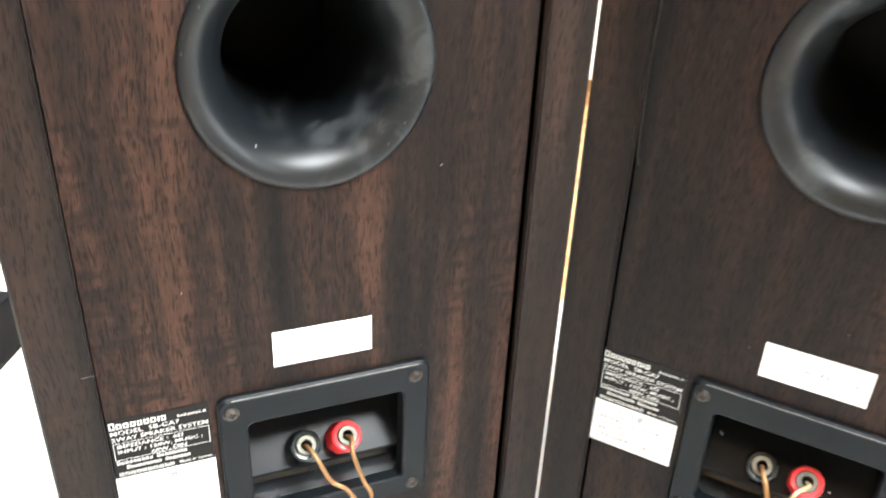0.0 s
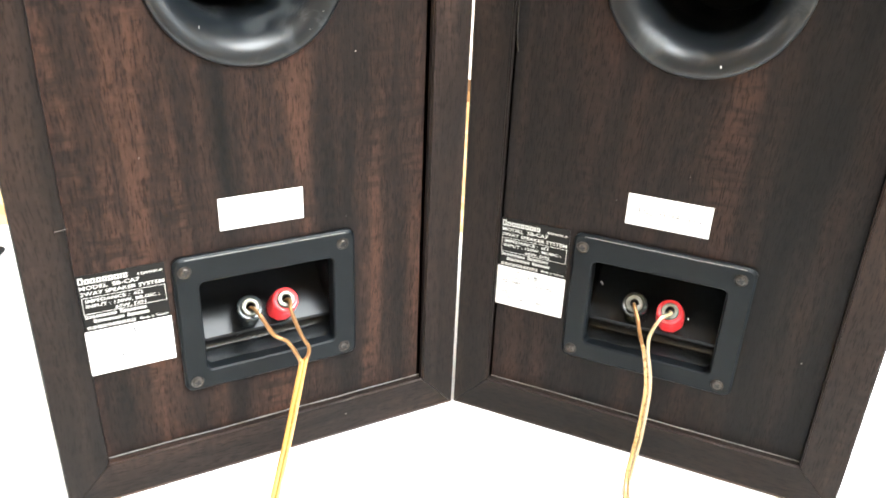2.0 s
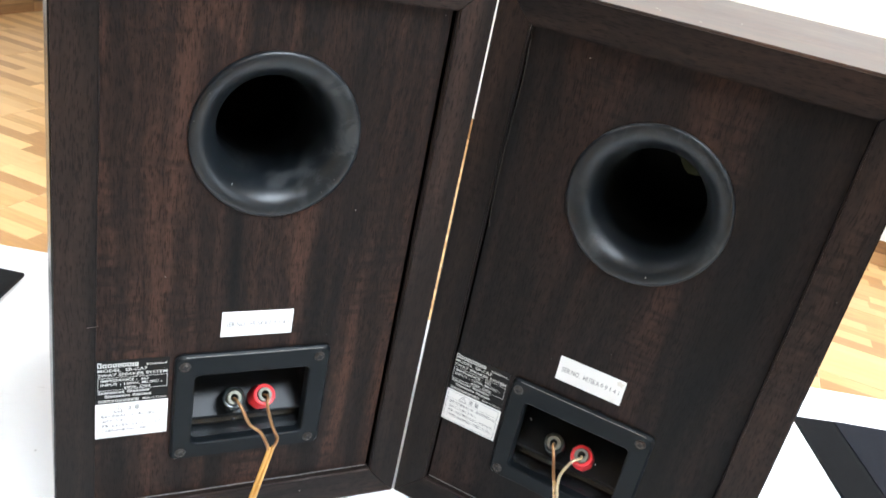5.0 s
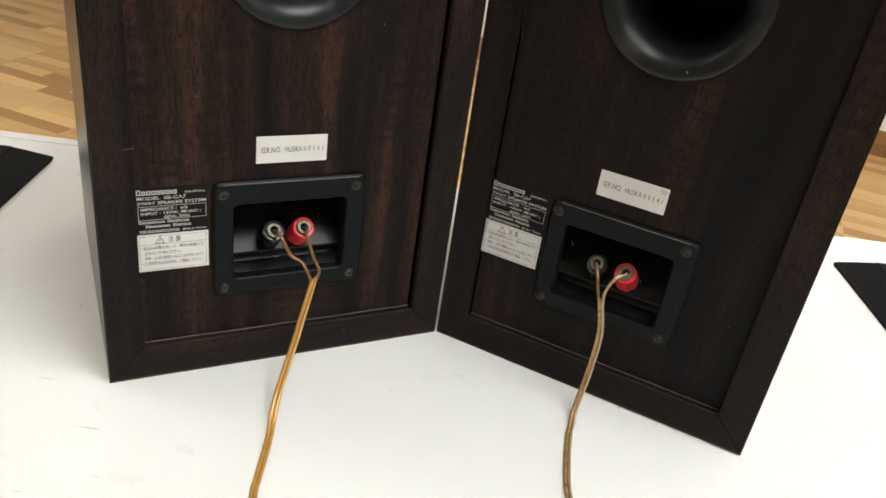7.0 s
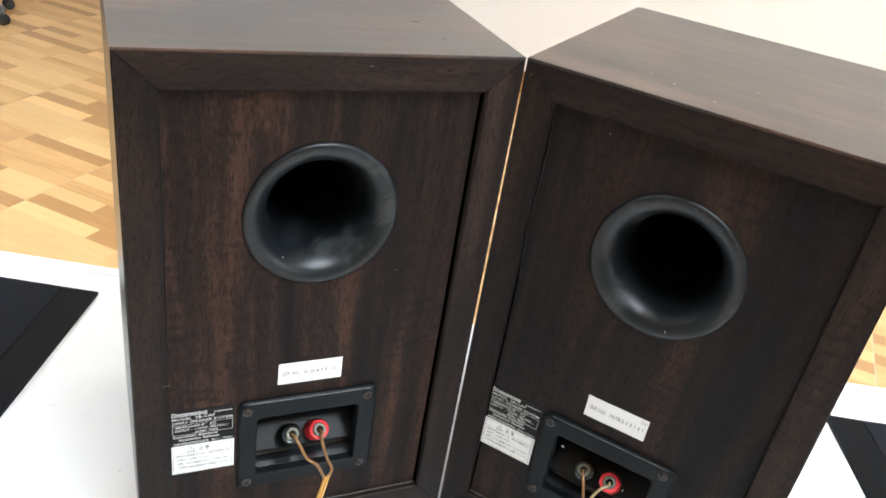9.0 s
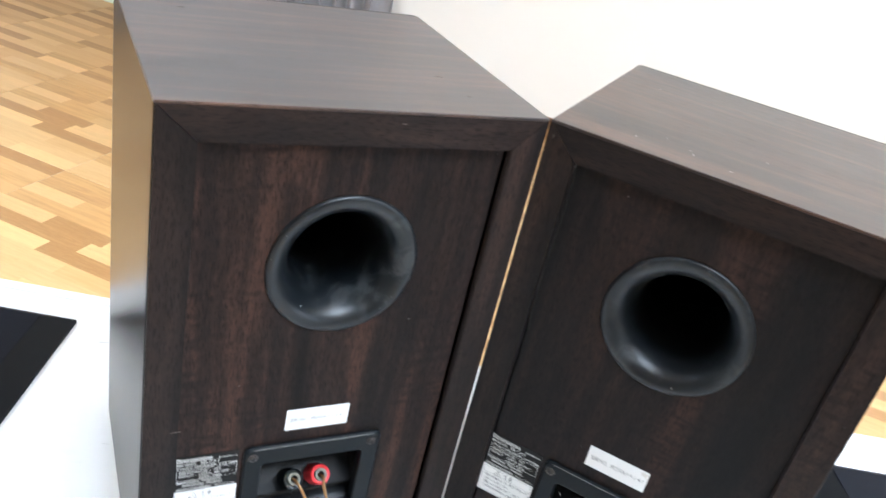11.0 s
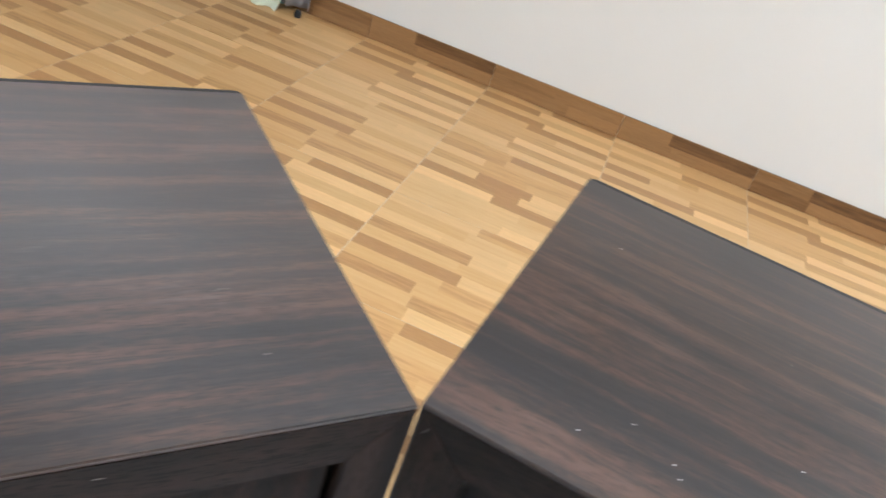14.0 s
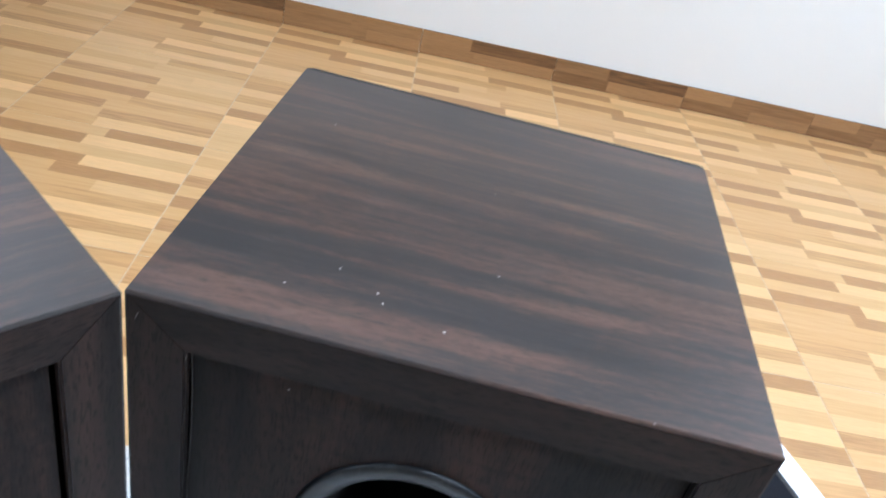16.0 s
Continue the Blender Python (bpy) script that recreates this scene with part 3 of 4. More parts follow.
def cup(parent):
    """The recessed plate with its two posts and four screws."""
    bm = bmesh.new()
    n = 6
    x0, z0, x1, z1 = HOLE
    levels = [(round_rect(*CUP, 0.0044, n), REC), (round_rect(*CUP, 0.0044, n), REC - 0.0018),
              (round_rect(CUP[0] + 0.0014, CUP[1] + 0.0014, CUP[2] - 0.0014, CUP[3] - 0.0014, 0.0036, n), REC - 0.0034),
              (round_rect(x0 - 0.0008, z0 - 0.0008, x1 + 0.0008, z1 + 0.0008, 0.0036, n), REC - 0.0034),
              (round_rect(x0, z0, x1, z1, 0.0030, n), REC - 0.0026), (round_rect(x0 + 0.0004, z0 + 0.0004, x1 - 0.0004, z1 - 0.0004, 0.0028, n), REC + 0.004)]
    rings = [[bm.verts.new((x, d, z)) for x, z in pts] for pts, d in levels]
    for i, (a, b) in enumerate(zip(rings, rings[1:])):
        for k in range(len(a)):
            j = (k + 1) % len(a)
            bm.faces.new((a[k], a[j], b[j], b[k]))
    plate = part("terminal_cup", bm, cup_plastic, parent, "black plastic recessed terminal cup")
    # inside: top wall, slanting post plate, undercut and curved lip
    bm = bmesh.new()
    side = [(0.0060, z1 + 0.0002), (0.0500, z1 - 0.0010), (0.0480, z1 - 0.0030), (0.0120, 0.0802), (0.0105, 0.0788), (0.0108, 0.0770), (0.0165, 0.0755), (0.0185, 0.0720), (0.0160, 0.0690), (0.0110, 0.0674), (0.0060, z0 - 0.0002)]
    xs = (x0 - 0.0002, x0 + 0.002, x0 + 0.012, x1 - 0.012, x1 - 0.002, x1 + 0.0002)
    grid = [[bm.verts.new((x, d, z)) for d, z in side] for x in xs]
    for a, b in zip(grid, grid[1:]):
        for k in range(len(side) - 1):
            bm.faces.new((a[k], a[k + 1], b[k + 1], b[k])).material_index = int(k > 5)
    bm.faces.new(grid[0])
    bm.faces.new(grid[-1])
    part("cup_recess", bm, [cup_gloss, cup_lip], plate, "glossy black slanting recess")
    for (x, z), mat in zip(POSTS, (black_plastic, red_plastic)):
        prof = [(0.0066, 0.0190), (0.0076, 0.0185), (0.0078, 0.0120), (0.0072, 0.0020), (0.0068, 0.0006), (0.0060, 0.0), (0.0048, 0.0002), (0.0045, 0.0010),
                (0.0045, -0.0010), (0.0041, -0.0016), (0.0026, -0.0016), (0.0022, -0.0010), (0.0021, 0.008)]
        bm = lathe(prof, (0, 0), 32, closed=True, slots=[0] * 7 + [1] * 4 + [2, 2])
        for v in bm.verts:                     # flutes of the grip
            rad = math.hypot(v.co.x, v.co.z)
            if rad > 0.0070:
                k = 1 - 0.045 * (0.5 + 0.5 * math.cos(8 * math.atan2(v.co.z, v.co.x)))
                v.co.x, v.co.z = v.co.x * k, v.co.z * k
        bmesh.ops.transform(bm, matrix=pose(x, 0.004, z, -43, 0, 0), verts=bm.verts)
        part("binding_post", bm, [mat, nickel, hole_shade], plate, "red post with bright metal end" if mat is red_plastic else "black post with bright metal end")
    for x, z in ((0.0692, 0.1239), (0.1504, 0.1241), (0.1502, 0.0604), (0.0695, 0.0600)):
        y = REC - 0.0034
        bm = lathe([(0.0034, y - 0.0001), (0.0032, y - 0.0006), (0.0027, y - 0.0003), (0.0025, y - 0.0008), (0.0017, y - 0.0014)], (x, z), 20, closed=True)
        a = random.uniform(0, 90)
        # cross recess drawn as thin black boxes in place of its shade
        for q in (0, 90):
            slot = box((-0.0017, y - 0.00155, -0.00045), (0.0017, y - 0.0012, 0.00045))
            bmesh.ops.transform(slot, matrix=Matrix.Translation((x, 0, z)) @ Matrix.Rotation(radians(a + q), 4, "Y"), verts=slot.verts)
            tmp = bpy.data.meshes.new("slot")
            slot.to_mesh(tmp)
            slot.free()
            before = len(bm.faces)
            bm.from_mesh(tmp)
            bm.faces.ensure_lookup_table()
            for f in bm.faces[before:]:
                f.material_index = 1
            bpy.data.meshes.remove(tmp)
        part("screw", bm, [screw_black, hole_shade], plate, "dark cross-head screw")
    # pale tube painted in for the highlight on the cup's top edge
    pts = [(CUP[0] + 0.006 + 0.0075 * k, REC - 0.0033 + 0.0003 * random.random(), CUP[3] - 0.0008 - 0.0002 * random.random()) for k in range(12)]
    part("rim_glint", tube(pts, 0.00022, sides=6, steps=3), dust_glint_pale, plate, "thin pale painted highlight along the upper rim")
    return plate


def labels(parent):
    y = REC - 0.0003
    yt = y - 0.00012
    # rating plate
    x0, x1, z0, z1 = 0.0216, 0.0609, 0.1006, 0.1303
    plate = part("rating_label", box((x0, y, z0), (x1, REC + 0.0003, z1)), label_black, parent, "black rating label with white print")
    bm = bmesh.new()
    x = x0 + 0.0007
    for w in (0.0022, 0.0021, 0.0022, 0.0021, 0.0020, 0.0021, 0.0022, 0.0008, 0.0019):   # maker's mark, plain shapes
        top = z1 - (0.0012 if x < x0 + 0.002 else 0.0021)
        if w < 0.001:
            bar(bm, x, x + w, z1 - 0.0046, top, yt)
        else:
            outline(bm, x, x + w, z1 - 0.0046, top, 0.00062, yt)
        x += w + 0.0005
    letters(bm, "RGN0935-K", x0 + 0.0268, z1 - 0.0045, 0.0013, 0.0115, yt)
    letters(bm, "MODEL  SB-CA7", x0 + 0.0008, z1 - 0.0076, 0.0021, 0.0265, yt)
    letters(bm, "2WAY SPEAKER SYSTEM", x0 + 0.0008, z1 - 0.0107, 0.0020, 0.0375, yt)
    outline(bm, x0 + 0.0010, x1 - 0.0008, z0 + 0.0092, z1 - 0.0117, 0.00025, yt)
    letters(bm, "IMPEDANCE :  6\u03a9", x0 + 0.0025, z1 - 0.0145, 0.0018, 0.0255, yt)
    letters(bm, "INPUT : 120W, MUSIC ;", x0 + 0.0025, z1 - 0.0172, 0.0018, 0.0330, yt)
    letters(bm, "60W, DIN", x0 + 0.0150, z1 - 0.0199, 0.0018, 0.0140, yt)
    for a, b, c in ((0.0013, 0.0155, 0.0069), (0.0168, 0.0290, 0.0069), (0.0048, 0.0185, 0.0042), (0.0198, 0.0300, 0.0042)):
        count = round((b - a) / 0.00155)
        for k in range(count):
            xa = x0 + a + (b - a) * k / count
            outline(bm, xa, xa + 0.00115, z0 + c, z0 + c + (0.0019 if k == 0 else 0.0014), 0.00034, yt)
    for k in range(10):
        outline(bm, x0 + 0.0015 + 0.0022 * k, x0 + 0.0032 + 0.0022 * k, z0 + 0.0009, z0 + 0.0026, 0.00032, yt)
        bar(bm, x0 + 0.0019 + 0.0022 * k, x0 + 0.0028 + 0.0022 * k, z0 + 0.0016, z0 + 0.0019, yt)
    letters(bm, "Made in Taiwan", x0 + 0.0252, z0 + 0.0012, 0.0014, 0.0132, yt)
    part("lettering", bm, ink_white, plate)
    # caution label
    x0, x1, z0, z1 = 0.0212, 0.0612, 0.0757, 0.1003
    plate = part("caution_label", box((x0, y, z0), (x1, REC + 0.0003, z1)), label_white, parent, "white caution label with fine black print")
    bm = bmesh.new()
    outline(bm, x0 + 0.0012, x1 - 0.0014, z0 + 0.0010, z1 - 0.0010, 0.0002, yt)
    bar(bm, x0 + 0.0012, x1 - 0.0014, z1 - 0.0067, z1 - 0.0065, yt)
    cx, cz = x0 + 0.0125, z1 - 0.0061
    for (ax, az), (bx, bz) in (((-0.0026, 0), (0.0026, 0)), ((0.0026, 0), (0, 0.0045)), ((0, 0.0045), (-0.0026, 0))):
        w = Vector((bx - ax, bz - az)).normalized() * 0.00018
        bm.faces.new([bm.verts.new((cx + q[0], yt, cz + q[1])) for q in ((ax + w.y, az - w.x), (bx + w.y, bz - w.x), (bx - w.y, bz + w.x), (ax - w.y, az + w.x))])
    bar(bm, cx - 0.0002, cx + 0.0002, cz + 0.0013, cz + 0.0030, yt)
    bar(bm, cx - 0.0002, cx + 0.0002, cz + 0.0006, cz + 0.0010, yt)
    letters(bm, "\u6ce8 \u610f", x0 + 0.0170, z1 - 0.0053, 0.0028, 0.0072, yt)
    for text, a, b, c in (("\u30fb\u6307\u5b9a\u306e\u6a5f\u5668\u3042\u308b\u3044\u306f\u3001\u8868\u793a\u306e\u8a31\u5bb9\u5165\u529b", 0.0020, 0.0350, 0.0098),
                          ("\u4ee5\u5185\u3067\u3054\u4f7f\u7528\u304f\u3060\u3055\u3044\u3002", 0.0037, 0.0205, 0.0133),
                          ("\u6545\u969c\u3001\u706b\u707d\u306e\u539f\u56e0\u3068\u306a\u308b\u3053\u3068\u304c\u3042\u308a\u307e\u3059\u3002", 0.0037, 0.0333, 0.0168),
                          ("\u30fb\u3054\u4e0d\u660e\u306a\u70b9\u306f\u8ca9\u58f2\u5e97\u306b\u3054\u76f8\u8ac7\u304f\u3060\u3055\u3044\u3002", 0.0020, 0.0348, 0.0203)):
        letters(bm, text, x0 + a, z1 - c, 0.0018, b, yt)
    part("lettering", bm, ink_black, plate)
    # serial number strip
    x0, x1, z0, z1 = 0.0886, 0.1309, 0.1412, 0.1580
    plate = part("serial_label", box((x0, y, z0), (x1, REC + 0.0003, z1)), label_white, parent, "white paper strip with a printed serial number")
    bm = bmesh.new()
    letters(bm, "SER.NO.", x0 + 0.0027, z0 + 0.0066, 0.0036, 0.0118, yt, 0.0)
    letters(bm, "HU5KA", x0 + 0.0168, z0 + 0.0066, 0.0036, 0.0102, yt, 0.0)
    letters(bm, "0 9 1 4 1", x0 + 0.0280, z0 + 0.0068, 0.0031, 0.0118, yt, 0.0)
    part("lettering", bm, ink_black, plate)


def board_plan():
    """Outline of the top and bottom boards, rounded at the front corners."""
    y0, rr = 0.0004, 0.0045
    half = [(0, y0), (0, D - rr)] + [(rr - rr * math.cos(radians(a)), D - rr + rr * math.sin(radians(a))) for a in (25, 45, 65, 90)]
    return half + [(W - x, y) for x, y in reversed(half)]


def top_board(parent, mat, label=""):
    lip = 0.0026
    back = [(x, y) for x, y in board_plan() if y < D - lip]
    inset = 0.0006
    bm = prism([q for q in back if q[0] < W / 2] + [(inset, D - lip), (W - inset, D - lip)] + [q for q in back if q[0] > W / 2], H - 0.0015, H, 2)
    bmesh.ops.bevel(bm, geom=[e for e in bm.edges if all(v.co.z > H - 1e-4 for v in e.verts)], offset=0.0004, segments=2, affect="EDGES")
    cap = [(x, y) for x, y in board_plan() if y > D - lip]
    inset = min(x for x, y in cap)
    cap = [(inset, D - lip + 0.0001)] + cap + [(W - inset, D - lip + 0.0001)]
    part("front_lip", prism(cap, H - 0.0014, H - 0.0001, 2), baffle_black, parent, "black front edge of the cabinet")
    return part("top_board", bm, mat, parent, label)


def loudspeaker():
    root = empty("bookshelf_speaker")
    t, k = 0.015, 0.0015
    y0, y1 = 0.0004, 0.004
    plan = board_plan()
    part("bottom_board", prism(plan, 0.0, k, 2), veneer_h, root)
    for x, skin in ((0.0, 0.0), (W - t, t - 0.0008)):
        bm = box((x, y1, k), (x + t, D - 0.006, H - k))
        part("side_board", box((x + skin, y0, k), (x + skin + 0.0008, y1, H - k), bm=bm), veneer_v, root)
    front = [(0.0, D - 0.006)] + plan[1:-1] + [(W, D - 0.006)]
    part("baffle", prism(front, k, H - k, 2), baffle_black, root, "black front baffle with rounded corners")
    r = RAIL
    b = 0.0238
    ex, ez, g = 0.0009, 0.0016, 0.0005
    mitred_rail(root, [(ex + g, H - ez), (W - ex - g, H - ez), (W - r - g, H - r), (r + g, H - r)], rail_h)
    mitred_rail(root, [(ex + g, ez), (r + g, b), (W - r - g, b), (W - ex - g, ez)], rail_h, True)
    mitred_rail(root, [(ex, ez), (ex, H - ez), (r, H - r), (r, b)], rail_v)
    mitred_rail(root, [(W - ex, ez), (W - r, b), (W - r, H - r), (W - ex, H - ez)], rail_v)
    bass_port(root)
    cup(root)
    labels(root)
    return root


POSE_A, POSE_B = pose(-W, 0, 0), pose(0.0016, 0.0, 0, 0, 0, -51.57) @ pose(0, 0, 0, 0, -0.15, 0)
speaker_a = loudspeaker()
speaker_b = copy_thing(speaker_a, POSE_B)
back_board(speaker_a, 0.0003, 0.0018, back_v)
back_board(speaker_b, 0.0010, 0.0003, back_dark)
top_board(speaker_a, veneer_hazy, "rubbed striped veneer with a painted-in sheen")
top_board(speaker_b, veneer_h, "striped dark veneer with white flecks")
speaker_a.matrix_world = POSE_A
tagged(speaker_a, "dark striped wood bookshelf loudspeaker, back turned, gold wires plugged in", "loudspeaker", "pair of loudspeakers")
tagged(speaker_b, "dark wood bookshelf loudspeaker with old glue along its back panel", "loudspeaker", "pair of loudspeakers")
bm = turned([(0.004, 0), (0.014, 0.001), (0.0185, 0.004), (0.016, 0.009), (0.004, 0.011)], pose(0, 0, 0), 22)
for v in bm.verts:
    v.co.x *= 1.0 + 0.10 * math.sin(3 * math.atan2(v.co.y, v.co.x))
    v.co.y *= 0.66 + 0.08 * math.sin(5 * math.atan2(v.co.y, v.co.x) + 1)
bmesh.ops.transform(bm, matrix=pose(PORT[0] + 0.006, REC + 0.106, PORT[1] + 0.011, 90, 0, 0) @ pose(0, 0, 0, 0, 0, -38), verts=bm.verts)
part("damping_pad", bm, pad_green, speaker_b, "pale green damping wadding inside the port")
bm = bmesh.new()
tube([(RAIL + 0.0004, REC - 0.0002, 0.343), (RAIL + 0.0012, REC - 0.0004, 0.310), (RAIL + 0.0004, REC - 0.0002, 0.268), (RAIL + 0.0010, REC - 0.0004, 0.231), (RAIL + 0.0022, REC - 0.0004, 0.222)], 0.0004, bm)
part("glue_line", bm, glue, speaker_b, "thin dried glue along the panel edge")

part("panel_seam", tube([(RAIL + 0.001 + 0.0294 * k, REC - 0.0004 + 0.0001 * (k % 2), H - RAIL - 0.0003) for k in range(7)], 0.00016, sides=6, steps=2), dust_glint_pale, speaker_b, "thin pale seam along the panel's upper edge")
for x, y, z in ((PORT[0] + 0.0118, REC - 0.0020, PORT[1] - 0.0385), (0.0795, 0.0115, 0.1010), (0.0803, 0.0120, 0.0998), (0.1288, 0.006, 0.0935)):
    part("chip", tube([(x, y, z), (x + 0.0001, y, z - 0.0006), (x + 0.0003, y, z - 0.0012)], 0.00022, sides=6, steps=2), label_white, speaker_b, "tiny white fleck")
part("chip", tube([(PORT[0] - 0.0215, REC + 0.0016, PORT[1] - 0.0276), (PORT[0] - 0.0216, REC + 0.0016, PORT[1] - 0.0290)], 0.0002, sides=6, steps=2), label_white, speaker_a, "tiny white fleck")
for x, y, l in ((0.046, 0.024, 0.0005), (0.078, 0.031, 0.0007), (0.081, 0.026, 0.0005), (0.104, 0.019, 0.0009), (0.062, 0.040, 0.0004), (0.120, 0.060, 0.0005), (0.031, 0.150, 0.0005)):
    part("chip", tube([(x, y, H + 0.0001), (x + l, y + 0.5 * l, H + 0.0001)], 0.0002, sides=6, steps=2), label_white, speaker_b, "tiny white fleck")
for x, y, l in ((0.034, 0.165, 0.0022), (0.172, 0.062, 0.0030), (0.180, 0.030, 0.0012)):
    part("chip", tube([(x, y, H), (x + l, y + 0.2 * l, H + 0.0001), (x + 2 * l, y + 0.1 * l, H)], 0.00022, sides=6, steps=2), chip_pale, speaker_a, "short pale scratch in the veneer")
bm = bmesh.new()
bm.faces.new([bm.verts.new((0.1278 + 0.0029 * math.cos(k * 0.45) * (0.8 + 0.3 * math.sin(2.3 * k)), REC - 0.0004, 0.1552 + 0.0024 * math.sin(k * 0.45) * (0.8 + 0.3 * math.sin(1.7 * k)))) for k in range(14)])
part("stain", bm, label_stain, speaker_b, "brownish stain in the corner of the paper strip")
for x, z, ang, l in ((0.0042, 0.3555, 70, 0.0014), (0.0216, 0.3425, 80, 0.0014), (0.0455, 0.1180, 100, 0.0008)):
    way = Vector((math.cos(radians(ang)), 0, math.sin(radians(ang)))) * l
    p = Vector((x, REC - 0.0001 if 0.022 < x < 0.199 and z < 0.342 else -0.0001, z))
    part("chip", tube([p - way, p, p + way], 0.00015, sides=6, steps=2), chip_pale, speaker_b, "tiny pale chip in the lacquer")
part("panel_seam", tube([(RAIL + 0.0003, REC - 0.0001, 0.300), (RAIL + 0.0007, REC - 0.0002, 0.265), (RAIL + 0.0005, REC - 0.0002, 0.238)], 0.00012), glue, speaker_a, "thin seam line beside the back panel")
for x, z, ang, l in ((0.0195, 0.1560, 5, 0.0028), (0.0560, 0.1830, 90, 0.0006), (0.1290, 0.3580, 0, 0.0012)):
    way = Vector((math.cos(radians(ang)), 0, math.sin(radians(ang)))) * l
    p = Vector((x, REC - 0.0001 if 0.022 < x < 0.199 and z < 0.342 else -0.0001, z))
    part("chip", tube([p - way, p, p + way], 0.00013, sides=6, steps=2), chip_pale, speaker_a, "tiny pale scuff in the lacquer")

# dust and glue line, brightened to stand in for the ledge's highlight
for who in (speaker_a, speaker_b):
    pts = [(RAIL + 0.001 + 0.0177 * k, REC - 0.0002 - 0.0002 * random.random(), 0.0242 + 0.0004 * random.random()) for k in range(11)]
    part("dust_glint_line", tube(pts, 0.0003, sides=6, steps=3), dust_glint_pale, who, "thin dust, glue and painted edge highlight along the panel's foot")


# ---- speaker wires ----
def to_world(m, u, d, v):
    return m @ Vector((u, d, v))


def wire(name, m, joint, ground, mats, label):
    root = empty(name, Matrix.Translation(ground[0]))
    back = Matrix.Translation(-Vector(ground[0]))
    for i, ((u, v), mat) in enumerate(zip(POSTS, mats)):
        side = -1 if i == 0 else 1
        pts = [to_world(m, u, 0.0080, v - 0.004), to_world(m, u, 0.0035, v), to_world(m, u + 0.0008, -0.0005, v + 0.0012)]
        if i == 0:
            pts += [to_world(m, *q) for q in joint[0]]
        else:
            pts += [to_world(m, *q) for q in joint[1]]
        tie = to_world(m, joint[2][0] + side * 0.0011, *joint[2][1:])
        ends = pts + [tie]
        part("bare_end", tube([back @ p for p in ends], 0.00105), wire_pale if mat is wire_pale else wire_copper, root, "pale stripped end" if mat is wire_pale else "bare twisted copper end", smooth=True)
        pts = [ends[-2] * 0.35 + tie * 0.65, tie]
        for k, g in enumerate(ground):
            g = Vector(g)
            nxt = Vector(ground[min(k + 1, len(ground) - 1)])
            prv = Vector(ground[max(k - 1, 0)])
            way = (nxt - prv).normalized()
            across = Vector((way.y, -way.x, 0)).normalized() * (-side * 0.0011)
            pts.append(g + across)
        part("conductor", tube([back @ p for p in pts], 0.00128 if mat is wire_gold else 0.00112), mat, root, smooth=True)
    return tagged(root, label, "cable", "speaker wires")


wire("speaker_wire", POSE_A, (((0.1034, -0.006, 0.0940), (0.1076, -0.011, 0.0857), (0.1136, -0.014, 0.0817), (0.1182, -0.015, 0.0726)), ((0.1190, -0.006, 0.0935), (0.1223, -0.011, 0.0812), (0.1250, -0.014, 0.0744)), (0.1207, -0.016, 0.0675)),
     [(-0.1080, -0.0240, 0.0500), (-0.1157, -0.0328, 0.0345), (-0.1300, -0.0510, 0.0120), (-0.1380, -0.0680, 0.0014), (-0.1445, -0.0830, 0.0014), (-0.1540, -0.1030, 0.0014), (-0.160, -0.117, 0.0014), (-0.175, -0.17, 0.0014), (-0.20, -0.26, 0.0014), (-0.26, -0.40, 0.0014)],
     (wire_gold, wire_gold), "twin gold speaker wire running down onto the white table")
wire("speaker_wire", POSE_B, (((0.1045, -0.006, 0.0925), (0.1075, -0.010, 0.0860)), ((0.1158, -0.007, 0.0962), (0.1126, -0.012, 0.0877)), (0.1122, -0.0135, 0.0790)),
     [(0.0645, -0.0985, 0.0570), (0.0600, -0.1030, 0.0300), (0.0520, -0.1085, 0.0085), (0.0450, -0.1170, 0.0014), (0.0380, -0.1250, 0.0014), (0.0220, -0.1480, 0.0014), (0.0100, -0.1690, 0.0014), (0.0000, -0.20, 0.0014), (-0.01, -0.27, 0.0014), (-0.06, -0.40, 0.0014)],
     (wire_dull, wire_pale), "twin dull gold and pale speaker wire trailing over the white table")


# ---- speaker grilles on the table ----
def grille(x, y, label):
    """Cloth front frame lying face up; x, y: its far left corner on the table."""
    root = empty("speaker_grille", TABLE @ pose(x, y, 0))
    w, l, h, c = 0.200, 0.342, 0.019, 0.021
    bm = bmesh.new()
    rings = [[bm.verts.new(q) for q in ((i, -i, z), (w - i, -i, z), (w - i, -l + i, z), (i, -l + i, z))] for i, z in ((0, 0), (0, 0.0035), (c, h - 0.001), (c + 0.002, h))]
    bm.faces.new(rings[0])
    for k, (a, b) in enumerate(zip(rings, rings[1:])):
        for i in range(4):
            bm.faces.new((a[i], a[(i + 1) % 4], b[(i + 1) % 4], b[i]))
    bm.faces.new(rings[-1])
    part("grille_frame", bm, grille_edge, root)
    i = c + 0.0022
    part("cloth", box((i, -l + i, h + 0.0001), (w - i, -i, h + 0.0012), 0.0005), grille_cloth, root, "fine black cloth")
    part("badge", box((w / 2 - 0.012, -0.032, h + 0.0013), (w / 2 + 0.012, -0.029, h + 0.0022), 0.0003), badge_metal, root, "small bright metal badge")
    return tagged(root, label, "speaker grille", "speaker grilles")


grille(-0.560, 0.2015, "black cloth speaker grille lying flat on the white table")
grille(0.3825, 0.1855, "black cloth speaker grille lying near the table's end")


